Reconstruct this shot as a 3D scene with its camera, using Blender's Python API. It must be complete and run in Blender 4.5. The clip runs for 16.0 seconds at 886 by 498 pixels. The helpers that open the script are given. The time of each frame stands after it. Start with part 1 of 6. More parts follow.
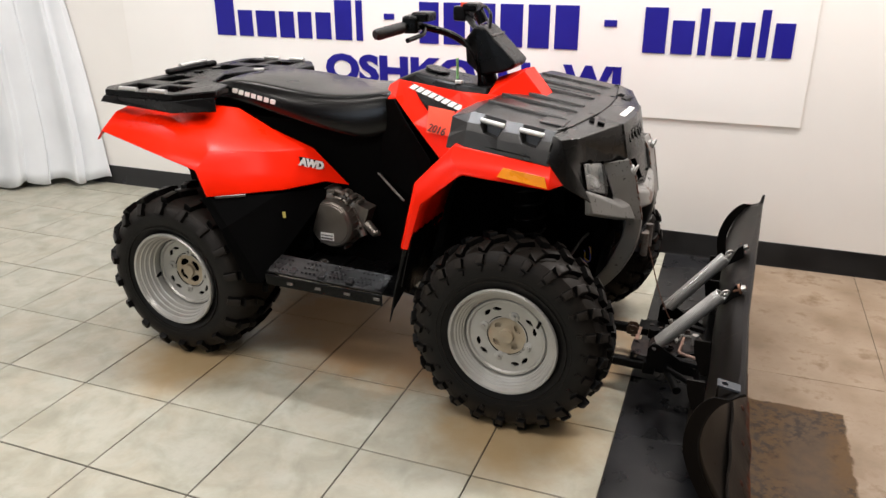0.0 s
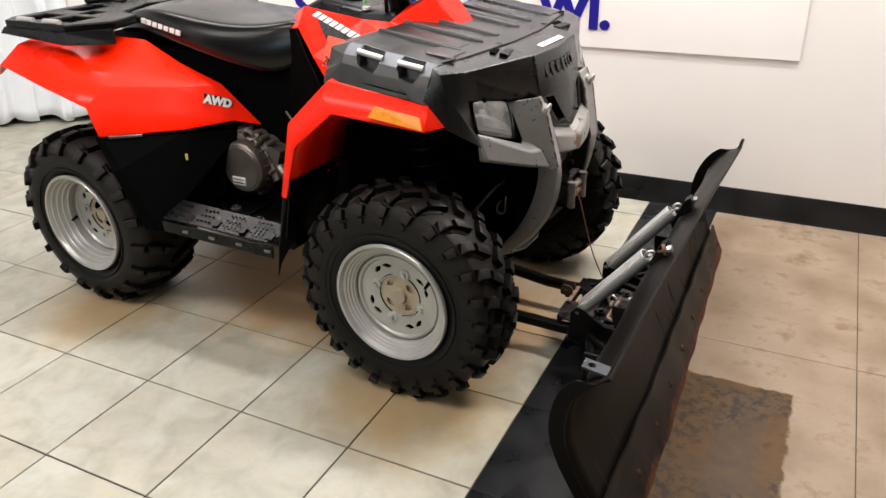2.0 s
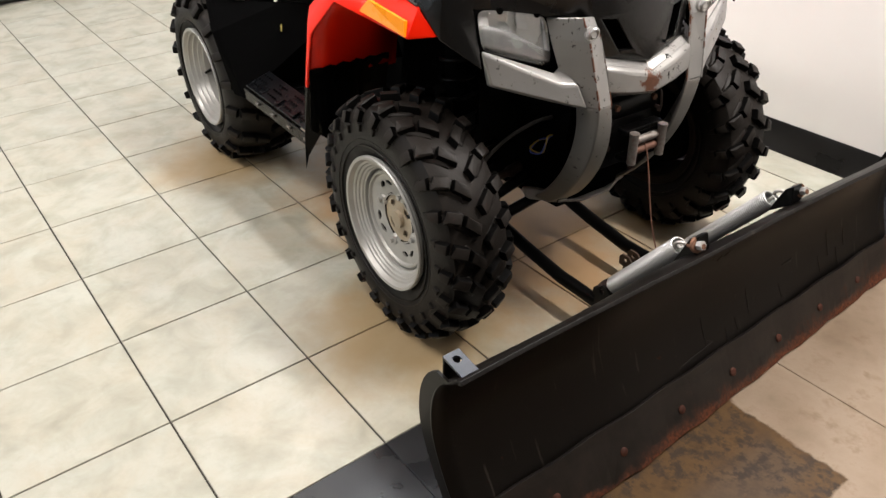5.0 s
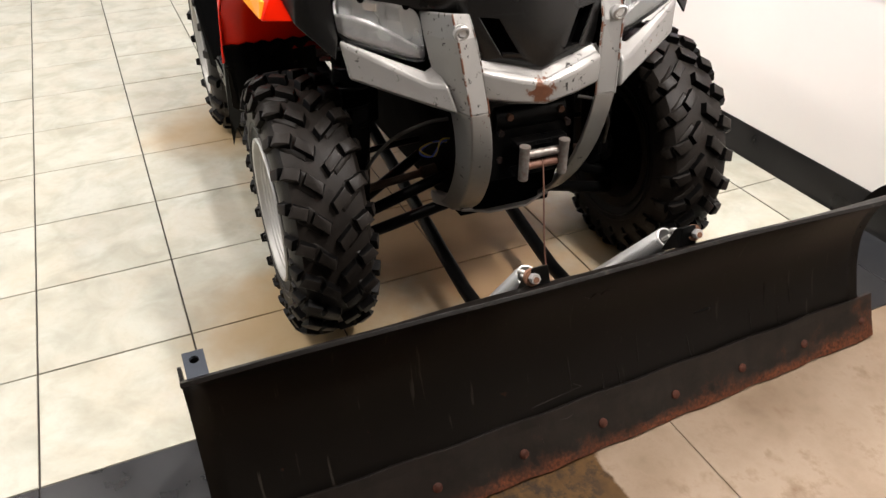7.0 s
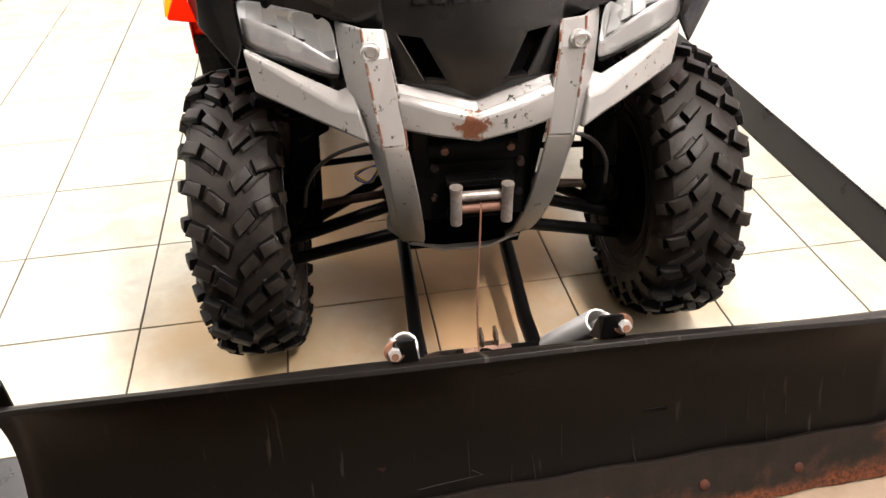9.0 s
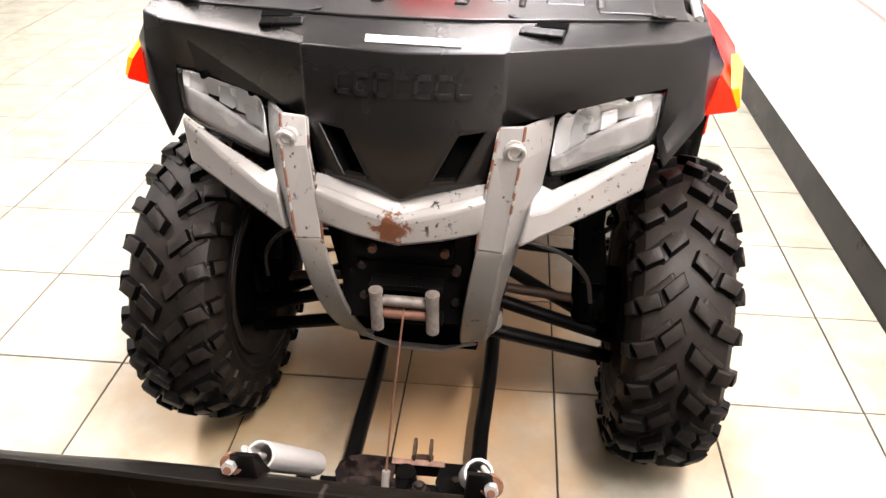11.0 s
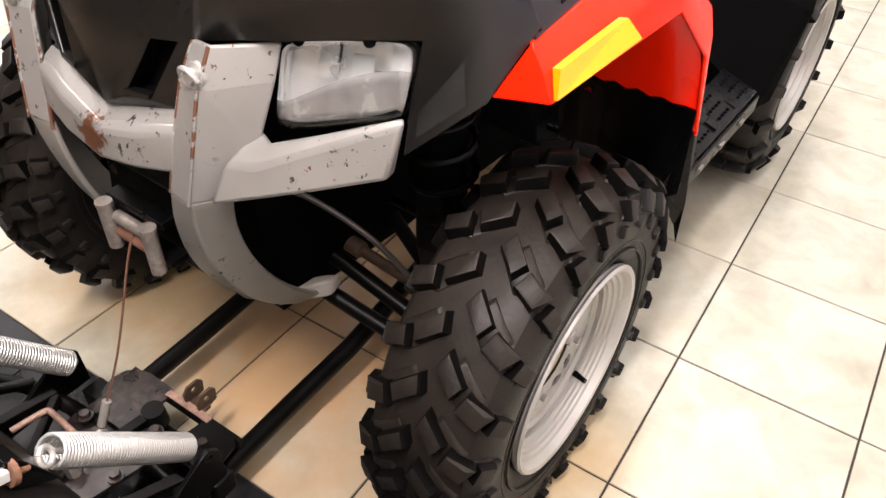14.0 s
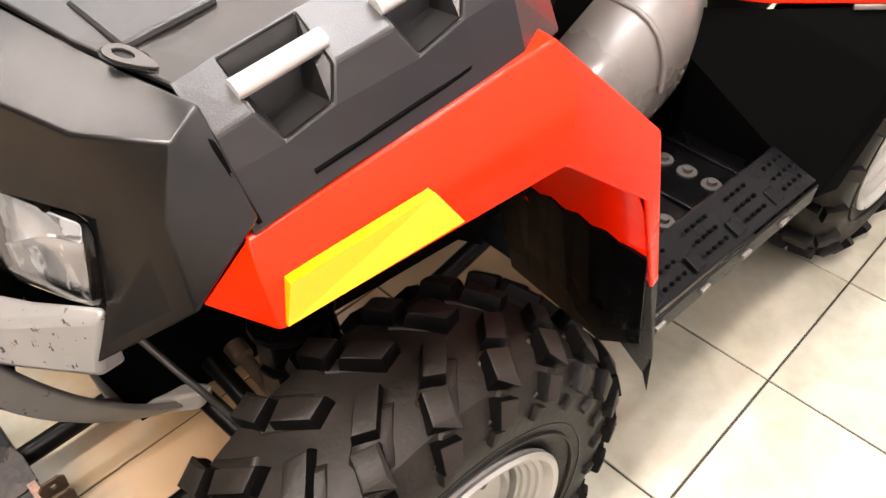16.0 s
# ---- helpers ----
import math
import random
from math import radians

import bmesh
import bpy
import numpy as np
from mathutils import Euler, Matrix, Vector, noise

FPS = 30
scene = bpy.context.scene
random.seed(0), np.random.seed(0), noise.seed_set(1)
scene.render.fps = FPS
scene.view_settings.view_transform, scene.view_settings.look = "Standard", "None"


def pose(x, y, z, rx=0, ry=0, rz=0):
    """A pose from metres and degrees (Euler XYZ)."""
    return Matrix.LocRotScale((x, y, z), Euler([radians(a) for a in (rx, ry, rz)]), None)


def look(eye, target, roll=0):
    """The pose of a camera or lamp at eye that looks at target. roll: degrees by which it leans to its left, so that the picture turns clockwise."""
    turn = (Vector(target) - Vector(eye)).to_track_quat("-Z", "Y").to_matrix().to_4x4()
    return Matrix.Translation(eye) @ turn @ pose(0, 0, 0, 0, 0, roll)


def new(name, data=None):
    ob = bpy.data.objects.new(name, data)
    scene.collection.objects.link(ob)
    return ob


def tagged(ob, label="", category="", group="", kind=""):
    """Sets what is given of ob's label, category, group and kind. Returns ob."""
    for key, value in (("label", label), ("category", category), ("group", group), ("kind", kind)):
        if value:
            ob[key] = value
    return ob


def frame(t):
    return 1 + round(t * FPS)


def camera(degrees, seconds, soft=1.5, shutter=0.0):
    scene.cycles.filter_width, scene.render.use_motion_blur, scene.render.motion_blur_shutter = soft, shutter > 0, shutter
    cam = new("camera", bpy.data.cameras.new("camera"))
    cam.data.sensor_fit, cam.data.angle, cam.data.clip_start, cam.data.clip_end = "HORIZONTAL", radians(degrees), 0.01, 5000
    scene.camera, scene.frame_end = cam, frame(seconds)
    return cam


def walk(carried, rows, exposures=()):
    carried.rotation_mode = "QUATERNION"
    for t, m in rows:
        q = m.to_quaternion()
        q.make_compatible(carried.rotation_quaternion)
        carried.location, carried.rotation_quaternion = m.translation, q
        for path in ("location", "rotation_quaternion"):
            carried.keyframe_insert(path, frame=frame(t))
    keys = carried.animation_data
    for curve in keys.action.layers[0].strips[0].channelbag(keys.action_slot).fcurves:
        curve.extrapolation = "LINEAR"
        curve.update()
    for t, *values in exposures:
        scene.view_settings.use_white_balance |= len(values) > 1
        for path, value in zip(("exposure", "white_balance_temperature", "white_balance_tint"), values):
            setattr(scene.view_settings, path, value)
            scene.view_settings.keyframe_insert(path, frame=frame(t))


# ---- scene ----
cam = camera(60.7, 16.0)
PATH = [
    (0, (0.576, -2.469, 1.455), (-0.082, -0.742, 0.714), -0.2),
    (0.5, (0.683, -2.374, 1.439), (-0.014, -0.682, 0.668), -1.8),
    (1, (0.771, -2.261, 1.417), (0.018, -0.598, 0.629), -1.6),
    (1.5, (0.888, -2.129, 1.402), (0.064, -0.526, 0.556), -1.6),
    (2, (0.97, -2.03, 1.382), (0.159, -0.442, 0.497), -1.7),
    (2.5, (1.049, -1.93, 1.362), (0.125, -0.43, 0.427), -2.3),
    (3, (1.158, -1.818, 1.355), (0.069, -0.457, 0.368), -1.3),
    (3.5, (1.265, -1.701, 1.337), (0.106, -0.415, 0.319), 0.1),
    (3.7, (1.285, -1.67, 1.332), (0.122, -0.386, 0.307), 0.5),
    (5.8, (1.51, -1.073, 1.31), (0.104, -0.249, 0.174), -1.3),
    (6, (1.543, -1.012, 1.303), (0.127, -0.201, 0.167), -0.9),
    (6.5, (1.605, -0.87, 1.302), (0.13, -0.16, 0.17), -0.5),
    (7, (1.628, -0.755, 1.294), (0.131, -0.076, 0.162), 0),
    (7.5, (1.604, -0.608, 1.285), (0.099, -0.025, 0.103), -0.4),
    (8, (1.563, -0.451, 1.285), (0.055, 0.011, 0.065), 0.2),
    (8.5, (1.544, -0.34, 1.282), (0.015, 0.076, 0.055), -0.9),
    (9, (1.529, -0.205, 1.288), (-0.067, 0.057, 0.09), -1),
    (9.5, (1.506, -0.053, 1.302), (-0.139, 0.108, 0.154), -1.2),
    (10, (1.484, 0.076, 1.316), (-0.194, 0.127, 0.188), -0.4),
    (10.2, (1.461, 0.109, 1.316), (-0.224, 0.106, 0.2), -0.6),
    (12.3, (1.152, 0.556, 1.288), (-0.398, 0.042, 0.135), -1.4),
    (12.5, (1.092, 0.637, 1.303), (-0.418, 0.028, 0.144), -2.7),
    (13, (1.012, 0.768, 1.299), (-0.414, 0.012, 0.122), -2.2),
    (13.5, (0.95, 0.83, 1.261), (-0.432, 0.033, 0.058), -1.6),
    (14, (0.823, 0.872, 1.217), (-0.456, 0.072, -0.09), 2.2),
    (14.5, (0.662, 0.922, 1.203), (-0.475, 0.099, -0.219), 2.1),
    (15, (0.539, 0.931, 1.202), (-0.554, 0.023, -0.205), 0.3),
    (15.5, (0.458, 0.934, 1.224), (-0.629, -0.056, -0.151), 0.3),
    (16, (0.332, 0.906, 1.215), (-0.68, -0.11, -0.179), -0.6),
]
EXPO = [(0.0, -0.47, 6600, 13), (3.5, -0.12, 6550, 13), (6.0, -0.15, 6550, 13), (7.0, 0.06, 6600, 14), (8.5, 0.50, 6700, 16), (10.0, 0.88, 6800, 18), (12.5, 0.25, 6450, 18), (14.0, 0.36, 6700, 19), (15.0, 0.38, 6950, 19), (16.0, 0.58, 6950, 18)]
walk(cam, [(t, look(eye, target, roll)) for t, eye, target, roll in PATH], EXPO)


# ---- light ----
world = bpy.data.worlds.new("world")
scene.world = world
world.use_nodes = True
world.node_tree.nodes["Background"].inputs[0].default_value = (0.9, 0.95, 1.0, 1)
world.node_tree.nodes["Background"].inputs[1].default_value = 0.0

CEIL = 2.9


def area_lamp(name, m, sx, sy, watts, colour):
    d = bpy.data.lights.new(name, "AREA")
    d.shape, d.size, d.size_y, d.energy, d.color = "RECTANGLE", sx, sy, watts, colour
    ob = new(name, d)
    ob.matrix_world = m
    return ob


WARM, COOL = (1.0, 0.96, 0.91), (0.72, 0.86, 1.0)
DAY = (0.92, 0.96, 1.0)
# Unseen lamps; those along the white wall are added to brighten it.
LAMPS = [(0.3, -1.6, 1.2, 0.16, 41, WARM), (-1.3, -1.8, 1.2, 0.5, 38, WARM), (-0.75, 0.30, 1.2, 0.2, 64, DAY), (1.35, 0.78, 1.2, 0.14, 102, WARM), (-0.4, 1.0, 1.2, 0.16, 16, WARM), (-2.5, 0.15, 1.2, 0.6, 36, WARM), (-3.2, -2.7, 1.2, 0.3, 44, WARM), (-1.6, -4.3, 1.2, 0.3, 36, WARM)]
for lx, ly, la, lb, lw, lc in LAMPS:
    area_lamp("unseen_ceiling_lamp", pose(lx, ly, CEIL - 0.06), la, lb, lw, lc)
# Unseen cool lamp added for daylight; no window is built.
area_lamp("window_daylight", pose(-1.5, -5.35, 2.0, 90, 0, 0), 2.4, 1.0, 35, COOL)


# ---- materials ----
def nodes_of(name):
    m = bpy.data.materials.new(name)
    m.use_nodes = True
    nt = m.node_tree
    return m, nt, nt.nodes["Principled BSDF"]


def node(nt, kind, links=(), **values):
    n = nt.nodes.new(kind)
    for k, v in values.items():
        if k.startswith("i_"):
            n.inputs[k[2:].replace("_", " ")].default_value = v
    for socket, source in links:
        nt.links.new(source, n.inputs[socket])
    return n


def ramp(nt, source, stops):
    n = nt.nodes.new("ShaderNodeValToRGB")
    while len(n.color_ramp.elements) < len(stops):
        n.color_ramp.elements.new(0.5)
    for e, (p, c) in zip(n.color_ramp.elements, stops):
        e.position, e.color = p, (*c, 1) if len(c) == 3 else c
    nt.links.new(source, n.inputs[0])
    return n


def grey(v):
    return (v, v, v)


def mix(nt, fac, a, b, blend="MIX"):
    n = nt.nodes.new("ShaderNodeMix")
    n.data_type, n.blend_type = "RGBA", blend
    for i, v in ((0, fac), (6, a), (7, b)):
        if isinstance(v, (int, float)):
            n.inputs[i].default_value = v
        elif isinstance(v, tuple):
            n.inputs[i].default_value = (*v, 1)
        else:
            nt.links.new(v, n.inputs[i])
    return n.outputs[2]


def material(name, colour, rough=0.5, metal=0.0, coarse=6.0, fine=220.0, vary=0.15, bump=0.05, rough_vary=0.12, dust=None, coat=0.0, spec=0.5, coat_rough=0.08):
    """Colour varied at two scales, with fine relief and uneven gloss."""
    m, nt, p = nodes_of(name)
    tc = node(nt, "ShaderNodeTexCoord").outputs["Object"]
    n1 = node(nt, "ShaderNodeTexNoise", [("Vector", tc)], i_Scale=coarse, i_Detail=5.0).outputs["Fac"]
    n2 = node(nt, "ShaderNodeTexNoise", [("Vector", tc)], i_Scale=fine, i_Detail=3.0).outputs["Fac"]
    dark, light = tuple(c * (1 - vary) for c in colour), tuple(min(1, c * (1 + vary)) for c in colour)
    col = ramp(nt, n1, [(0.3, dark), (0.7, light)]).outputs[0]
    if dust:
        tint, amount = dust
        f = ramp(nt, node(nt, "ShaderNodeTexNoise", [("Vector", tc)], i_Scale=coarse * 3, i_Detail=8.0).outputs["Fac"], [(0.45, grey(0)), (0.75, grey(amount))]).outputs[0]
        col = mix(nt, f, col, tint)
    nt.links.new(col, p.inputs["Base Color"])
    r = ramp(nt, n1, [(0.3, grey(max(0, rough - rough_vary))), (0.7, grey(min(1, rough + rough_vary)))]).outputs[0]
    nt.links.new(r, p.inputs["Roughness"])
    p.inputs["Metallic"].default_value = metal
    p.inputs["Coat Weight"].default_value = coat
    p.inputs["Coat Roughness"].default_value = coat_rough
    p.inputs["Specular IOR Level"].default_value = spec
    if bump:
        b = node(nt, "ShaderNodeBump", [("Height", n2)], i_Strength=bump, i_Distance=0.002)
        nt.links.new(b.outputs[0], p.inputs["Normal"])
    return m


def chipped_paint(name, base, rough, under, rust, chips=0.60, patch=None, metal=0.0, spec=0.5, scuff=0.0, worn=0.0, grain=45.0):
    """Paint with chips through to dark metal and rust, and one larger rust patch at a place."""
    m, nt, p = nodes_of(name)
    tc = node(nt, "ShaderNodeTexCoord").outputs["Object"]
    big = node(nt, "ShaderNodeTexNoise", [("Vector", tc)], i_Scale=7.0, i_Detail=6.0).outputs["Fac"]
    small = node(nt, "ShaderNodeTexNoise", [("Vector", tc)], i_Scale=grain, i_Detail=6.0, i_Roughness=0.65).outputs["Fac"]
    col = ramp(nt, big, [(0.3, tuple(c * 0.85 for c in base)), (0.7, tuple(min(1, c * 1.08) for c in base))]).outputs[0]
    mask = ramp(nt, small, [(chips, grey(0)), (chips + 0.02, grey(1))]).outputs[0]
    region = ramp(nt, big, [(0.45 - worn, grey(0)), (0.52 - worn, grey(1))]).outputs[0]
    chip = mix(nt, region, grey(0.0), mask)
    tint = mix(nt, ramp(nt, big, [(0.56 - 2 * worn, grey(0)), (0.6 - 2 * worn, grey(1))]).outputs[0], under, rust)
    col = mix(nt, chip, col, tint)
    if scuff:
        long = node(nt, "ShaderNodeMapping", [("Vector", tc)])
        long.inputs["Scale"].default_value, long.inputs["Rotation"].default_value = (10.0, 60.0, 5.0), (0.25, 0.0, 0.0)
        line = node(nt, "ShaderNodeTexNoise", [("Vector", long.outputs[0])], i_Scale=1.0, i_Detail=4.0).outputs["Fac"]
        line = ramp(nt, line, [(0.66, grey(0)), (0.70, grey(0.5))]).outputs[0]
        col = mix(nt, line, col, (scuff, scuff * 0.85, scuff * 0.7))
    if patch:
        place, radius = patch
        at = node(nt, "ShaderNodeVectorMath", [(0, tc)])
        at.operation = "SUBTRACT"
        at.inputs[1].default_value = place
        length = node(nt, "ShaderNodeVectorMath", [(0, at.outputs[0])])
        length.operation = "LENGTH"
        wob = node(nt, "ShaderNodeMath", [(0, small)])
        wob.operation, wob.inputs[1].default_value = "MULTIPLY_ADD", 0.08
        nt.links.new(length.outputs["Value"], wob.inputs[2])
        f = ramp(nt, wob.outputs[0], [(radius + 0.038, grey(1)), (radius + 0.042, grey(0))]).outputs[0]
        col = mix(nt, f, col, mix(nt, small, rust, tuple(c * 0.35 for c in rust)))
    nt.links.new(col, p.inputs["Base Color"])
    p.inputs["Metallic"].default_value = metal
    p.inputs["Specular IOR Level"].default_value = spec
    nt.links.new(ramp(nt, chip, [(0.0, grey(rough)), (1.0, grey(0.8))]).outputs[0], p.inputs["Roughness"])
    b = node(nt, "ShaderNodeBump", [("Height", chip)], i_Strength=0.4, i_Distance=0.001)
    b.invert = True
    nt.links.new(b.outputs[0], p.inputs["Normal"])
    return m


def edge_material(name, top, band):
    """Old black paint on the cutting edge, rusted through in blotches that thicken towards its worn lower border."""
    m, nt, p = nodes_of(name)
    tc = node(nt, "ShaderNodeTexCoord").outputs["Object"]
    z = node(nt, "ShaderNodeSeparateXYZ", [("Vector", tc)]).outputs[2]
    big = node(nt, "ShaderNodeTexNoise", [("Vector", tc)], i_Scale=6.0, i_Detail=5.0).outputs["Fac"]
    blot = node(nt, "ShaderNodeTexNoise", [("Vector", tc)], i_Scale=22.0, i_Detail=8.0, i_Roughness=0.7).outputs["Fac"]
    fine = node(nt, "ShaderNodeTexNoise", [("Vector", tc)], i_Scale=130.0, i_Detail=4.0).outputs["Fac"]
    low = ramp(nt, z, [(0.0, grey(0.50)), (band * 0.6, grey(0.24)), (top, grey(0.04))]).outputs[0]
    end = ramp(nt, node(nt, "ShaderNodeMapRange", [("Value", node(nt, "ShaderNodeSeparateXYZ", [("Vector", tc)]).outputs[1])]).outputs[0], [(0.0, grey(0)), (1.0, grey(0.12))]).outputs[0]
    amount = mix(nt, 1.0, mix(nt, 1.0, low, end, "ADD"), mix(nt, 0.5, big, blot), "ADD")
    rusty = ramp(nt, amount, [(0.74, grey(0)), (0.92, grey(1))]).outputs[0]
    paint = ramp(nt, blot, [(0.35, (0.0085, 0.0070, 0.0060)), (0.65, (0.017, 0.0130, 0.0105))]).outputs[0]
    rust = ramp(nt, fine, [(0.3, (0.030, 0.012, 0.007)), (0.6, (0.110, 0.034, 0.014)), (0.8, (0.18, 0.064, 0.028))]).outputs[0]
    nt.links.new(mix(nt, rusty, paint, rust), p.inputs["Base Color"])
    nt.links.new(ramp(nt, rusty, [(0, grey(0.42)), (1, grey(0.8))]).outputs[0], p.inputs["Roughness"])
    p.inputs["Specular IOR Level"].default_value = 0.22
    b = node(nt, "ShaderNodeBump", [("Height", mix(nt, rusty, grey(0.5), fine))], i_Strength=0.4, i_Distance=0.002)
    nt.links.new(b.outputs[0], p.inputs["Normal"])
    return m


def tile_material(name, base, warm, dirt, rough):
    """Glazed stone-look tile: clouds and veins, each tile of another shade."""
    m, nt, p = nodes_of(name)
    tc = node(nt, "ShaderNodeTexCoord").outputs["Object"]
    info = node(nt, "ShaderNodeObjectInfo")
    shift = node(nt, "ShaderNodeVectorMath", [(0, tc), (1, info.outputs["Location"])])
    shift.operation = "ADD"
    rnd = info.outputs["Random"]
    mapped = shift.outputs[0]
    clouds = node(nt, "ShaderNodeTexNoise", [("Vector", mapped)], i_Scale=5.5, i_Detail=8.0, i_Roughness=0.62, i_Distortion=0.8).outputs["Fac"]
    veins = node(nt, "ShaderNodeTexNoise", [("Vector", mapped)], i_Scale=8.0, i_Detail=6.0, i_Roughness=0.55, i_Distortion=0.5).outputs["Fac"]
    grain = node(nt, "ShaderNodeTexNoise", [("Vector", mapped)], i_Scale=160.0, i_Detail=4.0).outputs["Fac"]
    col = mix(nt, ramp(nt, clouds, [(0.35, grey(0)), (0.68, grey(1))]).outputs[0], base, warm)
    col = mix(nt, ramp(nt, veins, [(0.42, grey(0)), (0.72, grey(0.75))]).outputs[0], col, dirt)
    col = mix(nt, ramp(nt, rnd, [(0, grey(0)), (1, grey(0.16))]).outputs[0], col, tuple(c * 0.72 for c in base))
    fine = node(nt, "ShaderNodeTexNoise", [("Vector", mapped)], i_Scale=38.0, i_Detail=7.0, i_Roughness=0.7).outputs["Fac"]
    col = mix(nt, ramp(nt, fine, [(0.48, grey(0)), (0.72, grey(0.15))]).outputs[0], col, tuple(c * 0.78 for c in dirt))
    # warm bounce and shade under the vehicle put into the colour, with tan mud
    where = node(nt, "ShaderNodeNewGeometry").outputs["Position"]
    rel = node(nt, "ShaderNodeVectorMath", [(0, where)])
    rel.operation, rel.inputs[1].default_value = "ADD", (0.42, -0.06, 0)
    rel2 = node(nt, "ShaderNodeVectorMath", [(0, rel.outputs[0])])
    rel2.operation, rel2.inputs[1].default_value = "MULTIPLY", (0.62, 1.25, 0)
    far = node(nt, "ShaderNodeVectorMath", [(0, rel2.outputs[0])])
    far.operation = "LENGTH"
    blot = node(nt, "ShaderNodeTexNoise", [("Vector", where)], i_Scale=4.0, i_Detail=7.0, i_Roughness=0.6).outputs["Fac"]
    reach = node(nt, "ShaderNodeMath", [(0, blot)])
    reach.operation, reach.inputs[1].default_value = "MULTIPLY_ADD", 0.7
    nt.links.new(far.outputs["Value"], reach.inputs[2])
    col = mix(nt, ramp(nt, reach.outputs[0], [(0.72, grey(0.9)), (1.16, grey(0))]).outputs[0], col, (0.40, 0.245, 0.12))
    # tan mud smears at three of the wheels
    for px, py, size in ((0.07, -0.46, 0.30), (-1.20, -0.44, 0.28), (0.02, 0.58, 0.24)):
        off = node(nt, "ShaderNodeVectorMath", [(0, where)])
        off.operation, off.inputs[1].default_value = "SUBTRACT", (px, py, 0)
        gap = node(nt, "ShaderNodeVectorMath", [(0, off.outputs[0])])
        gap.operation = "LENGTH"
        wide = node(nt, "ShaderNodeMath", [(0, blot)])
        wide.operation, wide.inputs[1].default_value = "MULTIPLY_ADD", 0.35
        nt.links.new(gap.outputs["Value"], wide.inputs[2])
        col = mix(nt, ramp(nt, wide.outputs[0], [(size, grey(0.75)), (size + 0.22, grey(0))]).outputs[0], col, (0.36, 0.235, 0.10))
    nt.links.new(col, p.inputs["Base Color"])
    nt.links.new(ramp(nt, veins, [(0.3, grey(rough - 0.02)), (0.75, grey(rough + 0.08))]).outputs[0], p.inputs["Roughness"])
    p.inputs["Specular IOR Level"].default_value = 0.38
    b = node(nt, "ShaderNodeBump", [("Height", mix(nt, 0.35, clouds, grain))], i_Strength=0.035, i_Distance=0.003)
    nt.links.new(b.outputs[0], p.inputs["Normal"])
    return m


def bare_floor_material(name):
    """Worn beige floor with a cleared rectangle of old brown glue, dark crumbs in it and an uneven edge."""
    m, nt, p = nodes_of(name)
    geo = node(nt, "ShaderNodeNewGeometry").outputs["Position"]
    big = node(nt, "ShaderNodeTexNoise", [("Vector", geo)], i_Scale=3.5, i_Detail=8.0, i_Roughness=0.6).outputs["Fac"]
    mid = node(nt, "ShaderNodeTexNoise", [("Vector", geo)], i_Scale=14.0, i_Detail=9.0, i_Roughness=0.65).outputs["Fac"]
    spots = node(nt, "ShaderNodeTexNoise", [("Vector", geo)], i_Scale=32.0, i_Detail=8.0, i_Roughness=0.7).outputs["Fac"]
    col = ramp(nt, big, [(0.3, (0.150, 0.102, 0.062)), (0.44, (0.225, 0.165, 0.112)), (0.55, (0.275, 0.210, 0.150)), (0.72, (0.165, 0.108, 0.062))]).outputs[0]
    col = mix(nt, ramp(nt, mid, [(0.52, grey(0)), (0.72, grey(0.55))]).outputs[0], col, (0.135, 0.078, 0.040))
    col = mix(nt, ramp(nt, spots, [(0.66, grey(0)), (0.70, grey(0.7))]).outputs[0], col, (0.16, 0.10, 0.06))
    sep = node(nt, "ShaderNodeSeparateXYZ", [("Vector", geo)])

    def inside(source, low, high, soft):
        w = node(nt, "ShaderNodeMath", [(0, mid)])
        w.operation, w.inputs[1].default_value = "MULTIPLY_ADD", 0.05
        nt.links.new(source, w.inputs[2])
        out = []
        for edge, sign in ((low + 0.025, 1), (high + 0.025, -1)):
            s = node(nt, "ShaderNodeMath", [(0, w.outputs[0])])
            s.operation, s.inputs[1].default_value = "SUBTRACT", edge
            g = node(nt, "ShaderNodeMath", [(0, s.outputs[0])])
            g.operation, g.inputs[1].default_value, g.use_clamp = "MULTIPLY", sign / soft, True
            out.append(g.outputs[0])
        both = node(nt, "ShaderNodeMath", [(0, out[0]), (1, out[1])])
        both.operation = "MULTIPLY"
        return both.outputs[0]

    def times(a, b):
        n = node(nt, "ShaderNodeMath", [(0, a), (1, b)])
        n.operation = "MULTIPLY"
        return n.outputs[0]

    rect = times(inside(sep.outputs[0], 0.72, 1.065, 0.008), inside(sep.outputs[1], -0.75, 0.0, 0.008))
    core = times(inside(sep.outputs[0], 0.86, 1.02, 0.04), inside(sep.outputs[1], -0.9, -0.02, 0.04))
    glue = ramp(nt, mid, [(0.3, (0.050, 0.024, 0.006)), (0.55, (0.086, 0.044, 0.011)), (0.75, (0.036, 0.018, 0.006))]).outputs[0]
    bare = ramp(nt, mid, [(0.35, (0.048, 0.027, 0.012)), (0.6, (0.084, 0.050, 0.024))]).outputs[0]
    patch = mix(nt, core, glue, bare)
    crumbs = ramp(nt, spots, [(0.47, grey(0)), (0.58, grey(1))]).outputs[0]
    patch = mix(nt, times(crumbs, ramp(nt, big, [(0.47, grey(0)), (0.56, grey(0.8))]).outputs[0]), patch, (0.016, 0.010, 0.007))
    col = mix(nt, rect, col, patch)
    nt.links.new(col, p.inputs["Base Color"])
    nt.links.new(ramp(nt, mid, [(0.3, grey(0.48)), (0.7, grey(0.70))]).outputs[0], p.inputs["Roughness"])
